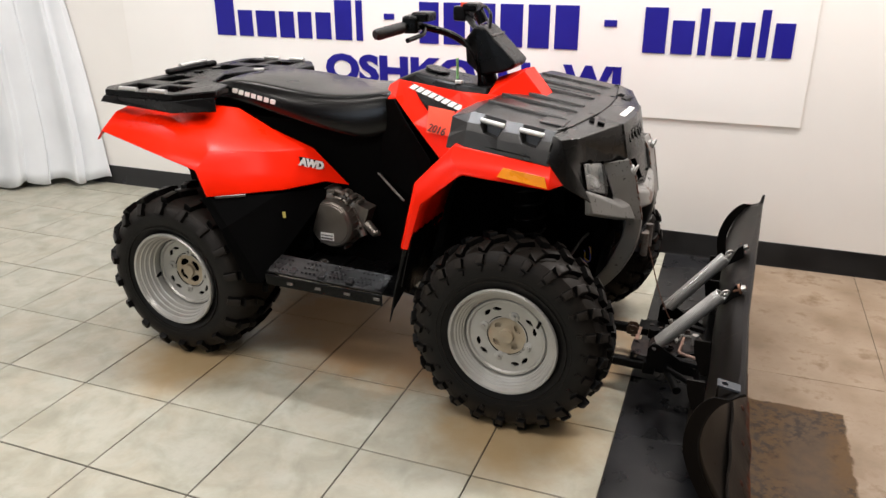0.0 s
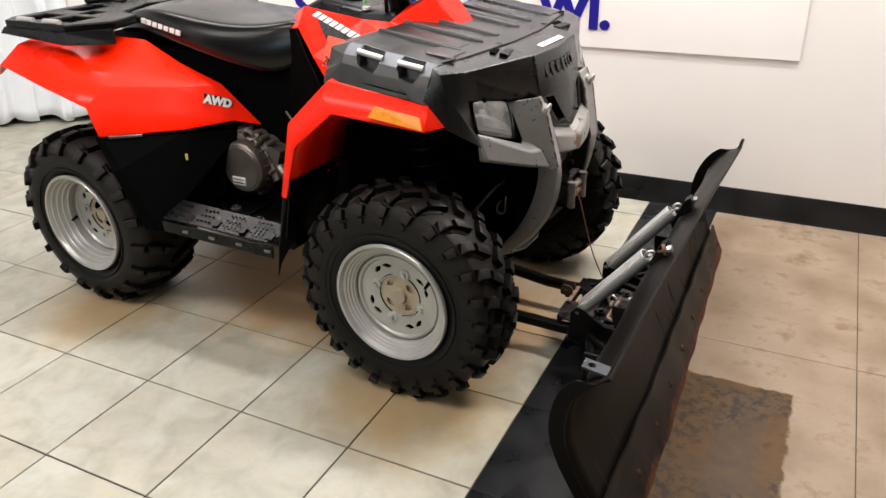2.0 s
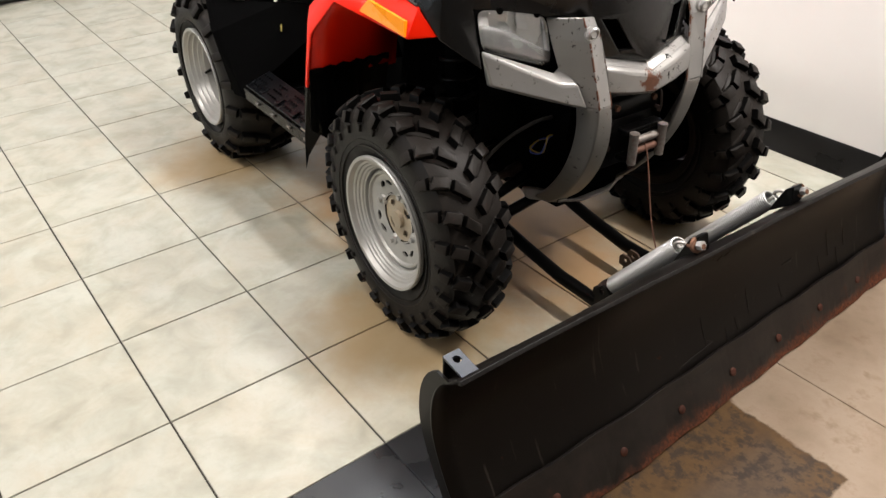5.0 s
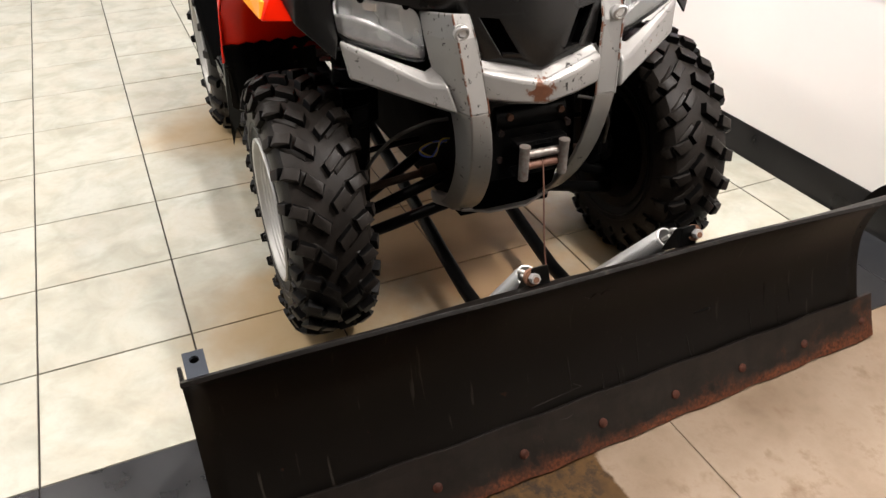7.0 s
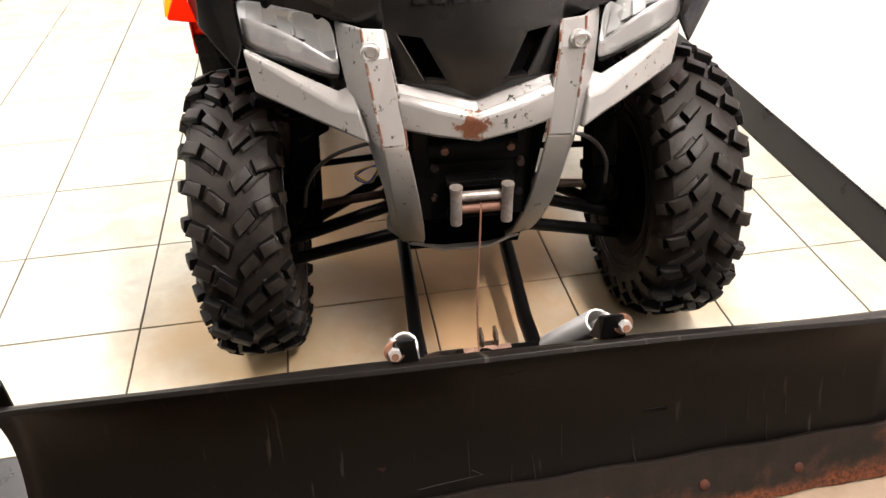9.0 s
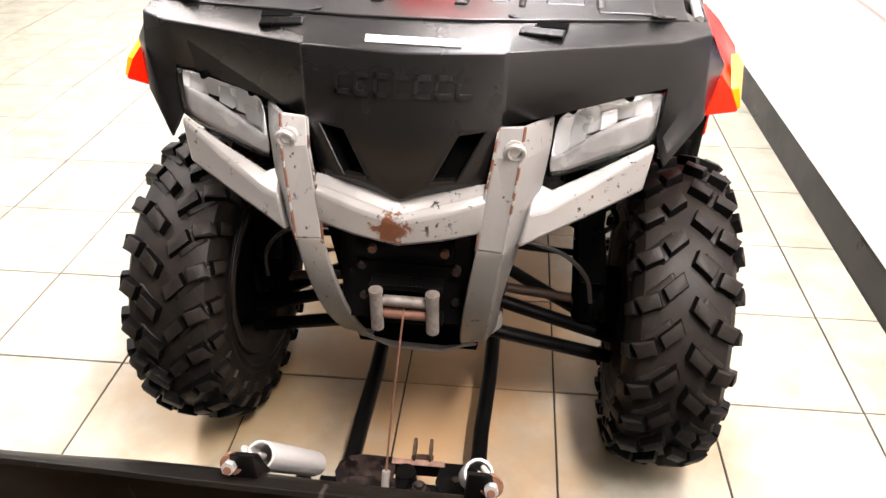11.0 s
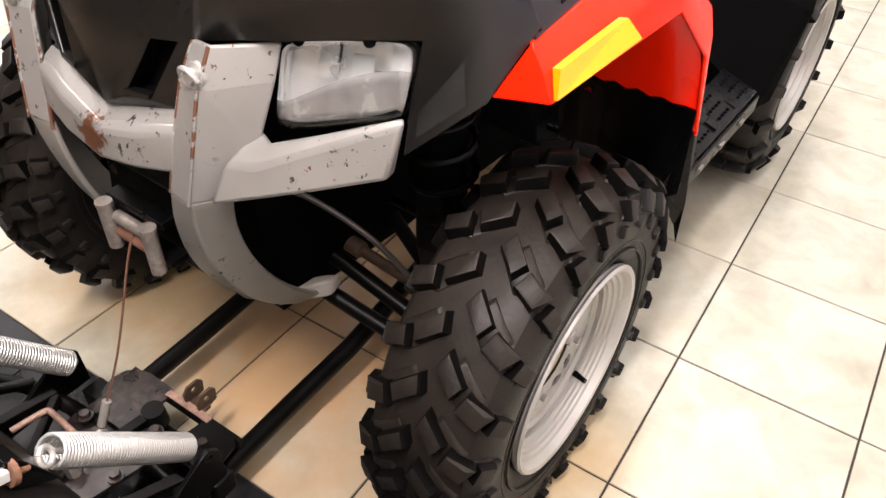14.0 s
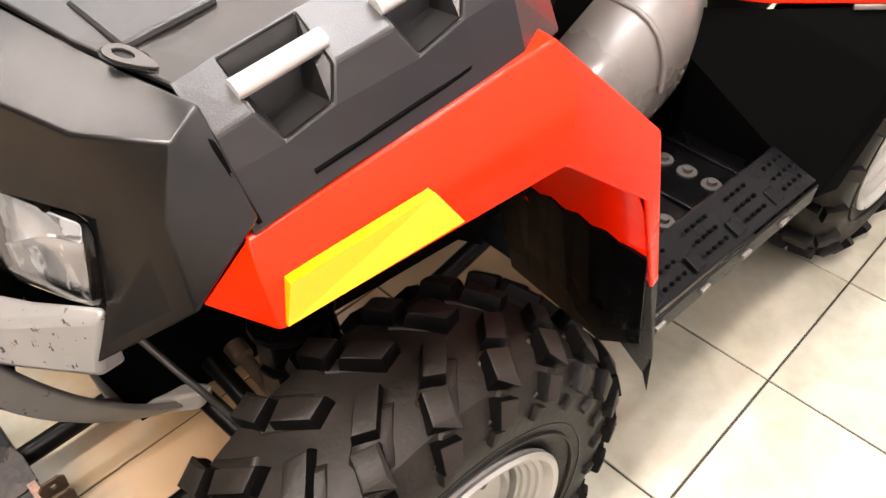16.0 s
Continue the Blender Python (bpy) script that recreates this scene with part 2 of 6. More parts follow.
    p.inputs["Specular IOR Level"].default_value = 0.28
    b = node(nt, "ShaderNodeBump", [("Height", spots)], i_Strength=0.3, i_Distance=0.002)
    nt.links.new(b.outputs[0], p.inputs["Normal"])
    return m


def glass_material(name, colour=(0.95, 0.97, 0.98), rough=0.02):
    m, nt, p = nodes_of(name)
    p.inputs["Base Color"].default_value = (*colour, 1)
    p.inputs["Roughness"].default_value = rough
    p.inputs["Transmission Weight"].default_value = 1.0
    p.inputs["IOR"].default_value = 1.45
    tc = node(nt, "ShaderNodeTexCoord").outputs["Object"]
    w = node(nt, "ShaderNodeTexNoise", [("Vector", tc)], i_Scale=25.0, i_Detail=2.0).outputs["Fac"]
    b = node(nt, "ShaderNodeBump", [("Height", w)], i_Strength=0.1, i_Distance=0.003)
    nt.links.new(b.outputs[0], p.inputs["Normal"])
    return m


def tyre_material(name):
    """Brown dust on the tread, fading to near black down the sidewall."""
    m, nt, p = nodes_of(name)
    tc = node(nt, "ShaderNodeTexCoord").outputs["Object"]
    flat = node(nt, "ShaderNodeVectorMath", [(0, tc)])
    flat.operation, flat.inputs[1].default_value = "MULTIPLY", (1, 0, 1)
    radius = node(nt, "ShaderNodeVectorMath", [(0, flat.outputs[0])])
    radius.operation = "LENGTH"
    n1 = node(nt, "ShaderNodeTexNoise", [("Vector", tc)], i_Scale=14.0, i_Detail=7.0, i_Roughness=0.6).outputs["Fac"]
    n2 = node(nt, "ShaderNodeTexNoise", [("Vector", tc)], i_Scale=150.0, i_Detail=3.0).outputs["Fac"]
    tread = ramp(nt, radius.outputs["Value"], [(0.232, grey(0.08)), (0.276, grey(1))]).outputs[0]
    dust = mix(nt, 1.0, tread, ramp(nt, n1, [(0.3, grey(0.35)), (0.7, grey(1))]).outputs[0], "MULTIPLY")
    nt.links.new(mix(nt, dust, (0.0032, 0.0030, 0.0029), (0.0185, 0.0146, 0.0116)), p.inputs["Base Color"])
    nt.links.new(ramp(nt, n1, [(0.3, grey(0.42)), (0.7, grey(0.58))]).outputs[0], p.inputs["Roughness"])
    p.inputs["Specular IOR Level"].default_value = 0.20
    b = node(nt, "ShaderNodeBump", [("Height", n2)], i_Strength=0.3, i_Distance=0.002)
    nt.links.new(b.outputs[0], p.inputs["Normal"])
    return m


RED = material("red_plastic", (0.88, 0.015, 0.001), 0.34, vary=0.05, bump=0.03, rough_vary=0.10, coat=0.12, spec=0.10, coat_rough=0.13)
BLACK = material("black_plastic", (0.0016, 0.0016, 0.0017), 0.27, vary=0.2, fine=900.0, bump=0.18, dust=((0.005, 0.0046, 0.0044), 0.2), spec=0.14)
# the blue tint stands in for daylight sheen on the step
STEP = material("blue_sheen_step_plastic", (0.0020, 0.0023, 0.0028), 0.28, vary=0.10, coarse=14.0, fine=700.0, bump=0.06, rough_vary=0.03, spec=0.15)
HOOD = material("grained_grey_black_plastic", (0.0048, 0.0046, 0.0045), 0.26, vary=0.12, fine=1100.0, bump=0.14, rough_vary=0.05, spec=0.50)
LIDM = material("grained_lid_plastic", (0.0062, 0.0057, 0.0053), 0.31, vary=0.15, fine=1100.0, bump=0.16, rough_vary=0.05, spec=0.45)
TABM = material("bare_steel_tab", (0.034, 0.040, 0.050), 0.38, vary=0.2, spec=0.25)
CLIPM = material("dull_steel_clip", (0.030, 0.028, 0.026), 0.45, metal=0.1, vary=0.2)
# also paints the shade in hollows, seams, gaps and small holes
DEEP = material("matt_black_and_hollow_shade", (0.0015, 0.0015, 0.0015), 0.75, bump=0.1, spec=0.02)
VINYL = material("black_vinyl", (0.0030, 0.0028, 0.0027), 0.25, vary=0.12, fine=900.0, bump=0.05, rough_vary=0.04, spec=0.28)
RUBBER = material("tyre_rubber", (0.0050, 0.0045, 0.0042), 0.46, coarse=9.0, fine=160.0, vary=0.25, bump=0.3, dust=((0.030, 0.0225, 0.0165), 0.55), spec=0.22)
SIDES = material("lug_shade_and_boot_rubber", (0.0022, 0.0020, 0.0019), 0.5, vary=0.2, bump=0.2, spec=0.10)
CARCASS = tyre_material("dusty_tyre_carcass")
RIM = material("silver_rim_paint", (0.40, 0.395, 0.375), 0.38, metal=0.45, vary=0.1, fine=400.0, bump=0.1, dust=((0.26, 0.225, 0.17), 0.28))
RIMBACK = material("dark_rim_back", (0.020, 0.0155, 0.012), 0.7, vary=0.3, dust=((0.07, 0.05, 0.03), 0.35), spec=0.1)
HUB = material("dusty_hub_steel", (0.40, 0.34, 0.25), 0.6, metal=0.3, vary=0.2, dust=((0.25, 0.17, 0.09), 0.5))
BRASS = material("rusty_hub_nut", (0.30, 0.17, 0.07), 0.55, metal=0.5, vary=0.3)
SILVER = chipped_paint("chipped_silver_paint", (0.285, 0.28, 0.268), 0.33, (0.03, 0.028, 0.026), (0.17, 0.066, 0.034), 0.612, ((0.326, -0.010, 0.672), 0.026), 0.35, grain=75.0)
STRAP = chipped_paint("grimy_silver_paint", (0.215, 0.205, 0.188), 0.36, (0.03, 0.026, 0.022), (0.12, 0.055, 0.03), 0.625, metal=0.3, grain=60.0)
WORN = chipped_paint("worn_silver_edge", (0.285, 0.28, 0.268), 0.4, (0.05, 0.04, 0.035), (0.13, 0.052, 0.028), 0.49, metal=0.3, worn=0.06)
GUARD = material("grey_steel_strap", (0.33, 0.31, 0.285), 0.42, metal=0.2, vary=0.12, dust=((0.2, 0.14, 0.09), 0.4))
PIVOT = material("scuffed_dark_steel", (0.008, 0.006, 0.0055), 0.36, vary=0.5, coarse=16.0, dust=((0.105, 0.066, 0.055), 0.45), spec=0.35)
WORNTAN = material("paint_worn_to_metal", (0.27, 0.165, 0.125), 0.5, metal=0.2, vary=0.35, coarse=60.0, dust=((0.05, 0.022, 0.015), 0.45))
FROST = material("frosted_ribbed_lens", (0.135, 0.13, 0.125), 0.2, vary=0.2, coarse=30.0)
STEEL = material("worn_steel", (0.50, 0.48, 0.45), 0.38, metal=0.5, vary=0.2, dust=((0.2, 0.1, 0.05), 0.5))
ROLLER = material("dull_roller_steel", (0.235, 0.215, 0.195), 0.4, metal=0.5, vary=0.25, coarse=40.0, dust=((0.16, 0.07, 0.04), 0.6))
ZINC = material("bright_zinc", (0.52, 0.515, 0.50), 0.34, metal=0.6, vary=0.06, rough_vary=0.04, bump=0.0)
CHROME = material("chrome", (0.66, 0.66, 0.65), 0.24, metal=0.45, vary=0.04, bump=0.0, spec=1.0)
ALLOY = material("cast_alloy", (0.165, 0.145, 0.125), 0.38, metal=0.7, vary=0.3, fine=300.0, bump=0.3)
GREYPL = material("grey_plastic", (0.105, 0.095, 0.086), 0.27, vary=0.15, fine=500.0)
RUST = material("rusty_bolt", (0.16, 0.075, 0.042), 0.75, metal=0.2, vary=0.35, coarse=40.0)
CABLE = material("rusty_wire_rope", (0.16, 0.075, 0.05), 0.6, metal=0.3, vary=0.25, coarse=60.0)
HOSE = material("dark_grey_hose", (0.042, 0.038, 0.034), 0.45)
SHAFT = material("rusty_shaft", (0.060, 0.036, 0.022), 0.6, metal=0.2, vary=0.35, coarse=35.0)
YELLOW = material("amber_reflector", (0.95, 0.30, 0.0), 0.3, vary=0.04, fine=500.0, bump=0.15, coat=0.3)
WHITE = material("white_print", (0.78, 0.77, 0.74), 0.5, vary=0.06)
BLUE = material("blue_vinyl_letters", (0.014, 0.012, 0.24), 0.45, vary=0.06, spec=0.2)
TAGRED = material("red_tag", (0.86, 0.075, 0.035), 0.55, vary=0.05, spec=0.2)
INK = material("dark_ink", (0.06, 0.01, 0.01), 0.6)
WIREB, WIREY = material("blue_wire", (0.04, 0.08, 0.45), 0.45), material("yellow_wire", (0.40, 0.27, 0.03), 0.45)
PLOWB = chipped_paint("black_plow_paint", (0.0054, 0.0043, 0.0035), 0.38, (0.014, 0.011, 0.009), (0.03, 0.013, 0.007), 0.66, spec=0.13, scuff=0.05)
BOLTS = material("rusty_carriage_bolt", (0.060, 0.021, 0.013), 0.7, vary=0.35, coarse=60.0, spec=0.2)
SCRATCH = material("scratched_paint", (0.022, 0.019, 0.017), 0.5, vary=0.5, coarse=80.0, spec=0.2)
EDGE = edge_material("rusted_cutting_edge", 0.13, 0.055)
FRAMEB = material("black_frame_paint", (0.0020, 0.0020, 0.0020), 0.36, vary=0.2, dust=((0.008, 0.006, 0.005), 0.2), spec=0.12)
WALL = material("white_wall_paint", (0.87, 0.84, 0.80), 0.7, coarse=1.5, fine=300.0, vary=0.03, bump=0.08)
PANEL = material("white_sign_panel", (0.89, 0.865, 0.83), 0.45, coarse=1.5, vary=0.02, bump=0.02)
SHEET = material("white_cloth", (0.74, 0.76, 0.78), 0.9, coarse=3.0, fine=900.0, vary=0.05, bump=0.2)
BASE = material("black_vinyl_baseboard", (0.0065, 0.006, 0.006), 0.36, vary=0.2, bump=0.05, spec=0.5)
CEILM = material("grey_ceiling", (0.40, 0.39, 0.375), 0.85, bump=0.1)
FARW = material("dark_unseen_wall", (0.13, 0.125, 0.115), 0.8, coarse=1.5, vary=0.05, bump=0.05)
GROUT = material("dark_grout", (0.030, 0.025, 0.02), 0.9, coarse=20.0, vary=0.3, bump=0.3)
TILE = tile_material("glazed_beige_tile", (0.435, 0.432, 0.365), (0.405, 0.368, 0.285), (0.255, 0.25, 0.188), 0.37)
BAND = material("dark_border_tile", (0.007, 0.0073, 0.0085), 0.32, vary=0.25, coarse=8.0, dust=((0.02, 0.02, 0.02), 0.3), spec=0.35)
BARE = bare_floor_material("worn_floor_with_glue")
LENS = glass_material("clear_lens")


# ---- mesh helpers ----
class Shape:
    """Collects verts and faces for one mesh."""

    def __init__(self):
        self.v, self.f = [], []

    def add(self, verts, faces):
        k = len(self.v)
        self.v += [tuple(p) for p in verts]
        self.f += [tuple(i + k for i in f) for f in faces]
        return self

    def box(self, c, size, m=None):
        hx, hy, hz = (s / 2 for s in size)
        pts = [Vector((x, y, z)) for x in (-hx, hx) for y in (-hy, hy) for z in (-hz, hz)]
        r = m if m is not None else Matrix()
        return self.add([Vector(c) + r @ p for p in pts], [(0, 1, 3, 2), (4, 6, 7, 5), (0, 4, 5, 1), (2, 3, 7, 6), (0, 2, 6, 4), (1, 5, 7, 3)])

    def rings(self, rings, caps=True, closed=False):
        n, k = len(rings[0]), len(self.v)
        self.v += [tuple(p) for r in rings for p in r]
        m = len(rings)
        for a in range(m if closed else m - 1):
            b = (a + 1) % m
            for i in range(n):
                j = (i + 1) % n
                self.f.append((k + a * n + i, k + a * n + j, k + b * n + j, k + b * n + i))
        if caps and not closed:
            self.f += [tuple(k + i for i in range(n))[::-1], tuple(k + (m - 1) * n + i for i in range(n))]
        return self

    def tube(self, pts, r, n=12, caps=True):
        pts = [Vector(p) for p in pts]
        rs = r if isinstance(r, (list, tuple)) else [r] * len(pts)
        rings, up = [], None
        for i, p in enumerate(pts):
            d = (pts[min(i + 1, len(pts) - 1)] - pts[max(i - 1, 0)]).normalized()
            if up is None:
                up = d.orthogonal().normalized()
            up = (up - d * up.dot(d)).normalized()
            side = d.cross(up)
            rings.append([p + rs[i] * (math.cos(a) * up + math.sin(a) * side) for a in (2 * math.pi * q / n for q in range(n))])
        return self.rings(rings, caps)

    def turned(self, profile, n=48, centre=(0, 0, 0), closed=True):
        """A profile of (y, r) turned round the y axis."""
        rings = [[(centre[0] + r * math.sin(a), centre[1] + y, centre[2] + r * math.cos(a)) for y, r in profile] for a in (2 * math.pi * q / n for q in range(n))]
        k, m = len(self.v), len(profile)
        self.v += [p for r in rings for p in r]
        for a in range(n):
            b = (a + 1) % n
            for i in range(m if closed else m - 1):
                j = (i + 1) % m
                self.f.append((k + a * m + i, k + b * m + i, k + b * m + j, k + a * m + j))
        return self

    def grid(self, rows):
        n, k = len(rows[0]), len(self.v)
        self.v += [tuple(p) for r in rows for p in r]
        for a in range(len(rows) - 1):
            for i in range(n - 1):
                self.f.append((k + a * n + i, k + a * n + i + 1, k + (a + 1) * n + i + 1, k + (a + 1) * n + i))
        return self

    def prism(self, outline, depth):
        """An outline of points, pushed along a vector."""
        d, n = Vector(depth), len(outline)
        return self.rings([outline, [Vector(p) + d for p in outline]])


def plate(outer, holes, depth):
    """A flat plate with holes: loops of points in one plane, and the vector of its thickness."""
    bm = bmesh.new()
    edges = []
    for loop in (outer, *holes):
        vs = [bm.verts.new(p) for p in loop]
        edges += [bm.edges.new((vs[i], vs[(i + 1) % len(vs)])) for i in range(len(vs))]
    bmesh.ops.triangle_fill(bm, use_beauty=True, use_dissolve=True, edges=edges)
    got = bmesh.ops.extrude_face_region(bm, geom=bm.faces[:])
    bmesh.ops.translate(bm, verts=[g for g in got["geom"] if isinstance(g, bmesh.types.BMVert)], vec=depth)
    s = Shape()
    bm.verts.index_update()
    s.add([v.co.copy() for v in bm.verts], [tuple(v.index for v in f.verts) for f in bm.faces])
    bm.free()
    return s


def mesh_of(name, shape, mat, smooth=None):
    me = bpy.data.meshes.new(name)
    me.from_pydata([tuple(p) for p in shape.v], [], shape.f)
    bm = bmesh.new()
    bm.from_mesh(me)
    bmesh.ops.remove_doubles(bm, verts=bm.verts, dist=1e-5)
    bmesh.ops.recalc_face_normals(bm, faces=bm.faces)
    bm.to_mesh(me)
    bm.free()
    if mat:
        me.materials.append(mat)
    if smooth:
        me.polygons.foreach_set("use_smooth", [True] * len(me.polygons))
        me.set_sharp_from_angle(angle=radians(smooth))
    return me


def part(name, shape, mat, parent=None, label="", smooth=None, bevel=0.0, solid=0.0, subsurf=0, m=None):
    """One mesh object, under a thing or a part."""
    me = shape if isinstance(shape, bpy.types.Mesh) else mesh_of(name, shape, mat, smooth)
    ob = new(name, me)
    if parent is not None:
        ob.parent = parent
    if m is not None:
        ob.matrix_local = m
    if subsurf:
        s = ob.modifiers.new("subsurf", "SUBSURF")
        s.levels = s.render_levels = subsurf
    if solid:
        s = ob.modifiers.new("solid", "SOLIDIFY")
        s.thickness, s.offset = solid, 0.0
    if bevel:
        b = ob.modifiers.new("bevel", "BEVEL")
        b.width, b.segments, b.limit_method, b.angle_limit = bevel, 2, "ANGLE", radians(28)
        b.harden_normals = False
    if label:
        tagged(ob, label)
    return ob


def thing(name, m, label, category, group="", kind=""):
    ob = new(name)
    ob.matrix_world = m
    return tagged(ob, label, category, group, kind)


def curve_points(pts, n=8):
    """A smooth line through points."""
    P = [Vector(p) for p in pts]
    P = [P[0] * 2 - P[1]] + P + [P[-1] * 2 - P[-2]]
    out = []
    for i in range(1, len(P) - 2):
        for q in range(n):
            t = q / n
            a, b, c, d = P[i - 1], P[i], P[i + 1], P[i + 2]
            out.append(0.5 * ((2 * b) + (c - a) * t + (2 * a - 5 * b + 4 * c - d) * t * t + (3 * b - a - 3 * c + d) * t ** 3))
    return out + [P[-2]]


def flip(pts, s):
    return [(p[0], s * p[1], p[2]) for p in pts]


def letters(text, size, mat, m, parent, name, depth=0.004, width=None, bold=0.0):
    """Raised writing in the built-in font; width squeezes it to that length."""
    cu = bpy.data.curves.new(name, "FONT")
    cu.body, cu.size, cu.extrude, cu.resolution_u, cu.offset = text, size, depth / 2, 3, bold
    tmp = bpy.data.objects.new(name, cu)
    me = bpy.data.meshes.new_from_object(tmp)
    bpy.data.objects.remove(tmp)
    xs = [v.co.x for v in me.vertices]
    k = width / (max(xs) - min(xs)) if width else 1.0
    for v in me.vertices:
        v.co.x = (v.co.x - min(xs)) * k
    me.materials.append(mat)
    ob = new(name, me)
    ob.parent, ob.matrix_local = parent, m
    return ob


# ---- setting ----
TS, ROOM = 0.366, (-5.2, 4.6, -5.5, 1.28)


def box_object(name, low, high, mat, label, kind="structure", parent=None, bevel=0.0):
    s = Shape().box([(a + b) / 2 for a, b in zip(low, high)], [b - a for a, b in zip(low, high)])
    return tagged(part(name, s, mat, parent, bevel=bevel), label, "", "", kind)


x0, x1, y0, y1 = ROOM
floor = box_object("floor", (x0, y0, -0.12), (x1, y1, -0.004), GROUT, "beige glazed tile floor with dark joints")
tagged(floor, category="floor")
tagged(box_object("wall_north", (x0, y1, -0.12), (x1, y1 + 0.12, CEIL), WALL, "plain white painted wall behind the quad bike"), category="wall")
# Unseen walls added to close the room, dark to cut bounced light.
tagged(box_object("wall_south", (x0, y0 - 0.12, -0.12), (x1, y0, CEIL), FARW, "plain dark unseen wall added to close the room"), category="wall")
tagged(box_object("wall_west", (x0 - 0.12, y0 - 0.12, -0.12), (x0, y1 + 0.12, CEIL), FARW, "plain dark unseen wall added behind the hanging sheet"), category="wall")
tagged(box_object("wall_east", (x1, y0 - 0.12, -0.12), (x1 + 0.12, y1 + 0.12, CEIL), FARW, "plain dark unseen wall added to close the room"), category="wall")
# Unseen ceiling that closes the room; its grey sets the bounce.
tagged(box_object("ceiling", (x0 - 0.12, y0 - 0.12, CEIL), (x1 + 0.12, y1 + 0.12, CEIL + 0.1), CEILM, "plain pale ceiling"), category="ceiling")
base_s = Shape().prism([(x0, y1, 0.0), (x0, y1 - 0.016, 0.0), (x0, y1 - 0.010, 0.012), (x0, y1 - 0.007, 0.11), (x0, y1 - 0.003, 0.118), (x0, y1, 0.118)], (x1 - x0, 0, 0))
tagged(part("baseboard", base_s, BASE, smooth=40), "black vinyl baseboard along the white wall", "baseboard", kind="structure")

# Housings added for the unseen lamps.
for lx, ly, la, lb, lw, lc in LAMPS:
    lamp = thing("unseen_ceiling_light", pose(lx, ly, CEIL), "unseen ceiling light housing added to go with a lamp", "ceiling light", "ceiling lights")
    part("housing", Shape().box((0, 0, -0.02), (la + 0.1, lb + 0.08, 0.04)), CEILM, lamp, bevel=0.006)

# hanging sheet
rows = []
path = curve_points([(-3.20, 1.262, 0), (-3.32, 1.17, 0), (-3.52, 1.10, 0), (-3.62, 0.98, 0), (-3.80, 0.86, 0), (-3.83, 0.62, 0), (-3.95, 0.40, 0), (-3.97, 0.10, 0), (-4.06, -0.2, 0), (-4.06, -0.6, 0), (-4.15, -1.0, 0), (-4.12, -1.6, 0), (-4.2, -2.4, 0), (-4.18, -3.4, 0)], 7)
for k in range(19):
    h = 2.8 * k / 18
    rows.append([p + Vector((0.035 * math.sin(i * 0.9 + 0.35 * math.sin(h * 2)) * (0.4 + 0.6 * (1 - h / 2.8)) - 0.16 * min(1, h / 1.3) * max(0, 1 - i / 22) + 0.012 * math.sin(i * 2.3 + h * 3),
                             0.02 * math.sin(i * 1.3 + h) * (1 - h / 3) - (0.03 if i > 3 else 0.0) * (1 - h / 2.8) * max(0, 0.25 - h) * 4, 0.012 + h + (0.02 * math.sin(i * 0.7) + 0.02 if k == 0 else 0))) for i, p in enumerate(path)])
tagged(part("hanging_sheet", Shape().grid(rows), SHEET, smooth=60, solid=0.002, subsurf=1), "white cloth sheet hanging in soft folds to the floor", "curtain")

# sign panel
sign = thing("wall_sign", pose(0, y1, 0), "white sign panel with large blue lettering on the wall", "sign")
part("panel", Shape().box((-1.0, -0.005, 1.42), (3.77, 0.006, 1.48)), PANEL, sign, bevel=0.002)
letters("OSHKOSH", 0.200, BLUE, pose(-1.535, -0.0105, 0.768, 90), sign, "lettering", 0.004, 1.155, 0.009)
letters("WI.", 0.200, BLUE, pose(-0.215, -0.0105, 0.768, 90), sign, "lettering", 0.004, 0.335, 0.009)


def word_block(x, w, z0, z1):
    part("letter_block", Shape().box((x + w / 2, -0.0105, (z0 + z1) / 2), (w, 0.004, z1 - z0)), BLUE, sign, bevel=0.0015)


for xa, xb, widths, low, tall in ((-2.225, -1.30, (16, 12, 16, 12, 11, 12, 13, 5), 0.14, (0, 6, 7)), (-0.975, -0.150, (13, 14, 16, 14, 13, 14), 0.205, ()), (0.155, 0.80, (14, 13, 5, 12, 8, 5, 11), 0.15, (0, 2, 5))):
    unit = (xb - xa) / (sum(widths) + 3.2 * (len(widths) - 1))
    x = xa
    for k, w in enumerate(widths):
        word_block(x, w * unit, 0.985, 0.985 + (0.205 if k in tall else low))
        x += (w + 3.2) * unit
for x in (-1.175, -0.03):
    word_block(x, 0.06, 1.098, 1.128)

# ---- quad bike ----
ATV = thing("quad_bike", pose(0.036, 0.068, 0, 0, 0, -2.5), "red and black utility quad bike with a chipped silver bumper", "quad bike")
WB, AXLE = 1.283, 0.312


def circle(cx, cz, r, n=24, y=0.0, a0=0.0):
    return [(cx + r * math.sin(a0 + 2 * math.pi * k / n), y, cz + r * math.cos(a0 + 2 * math.pi * k / n)) for k in range(n)]


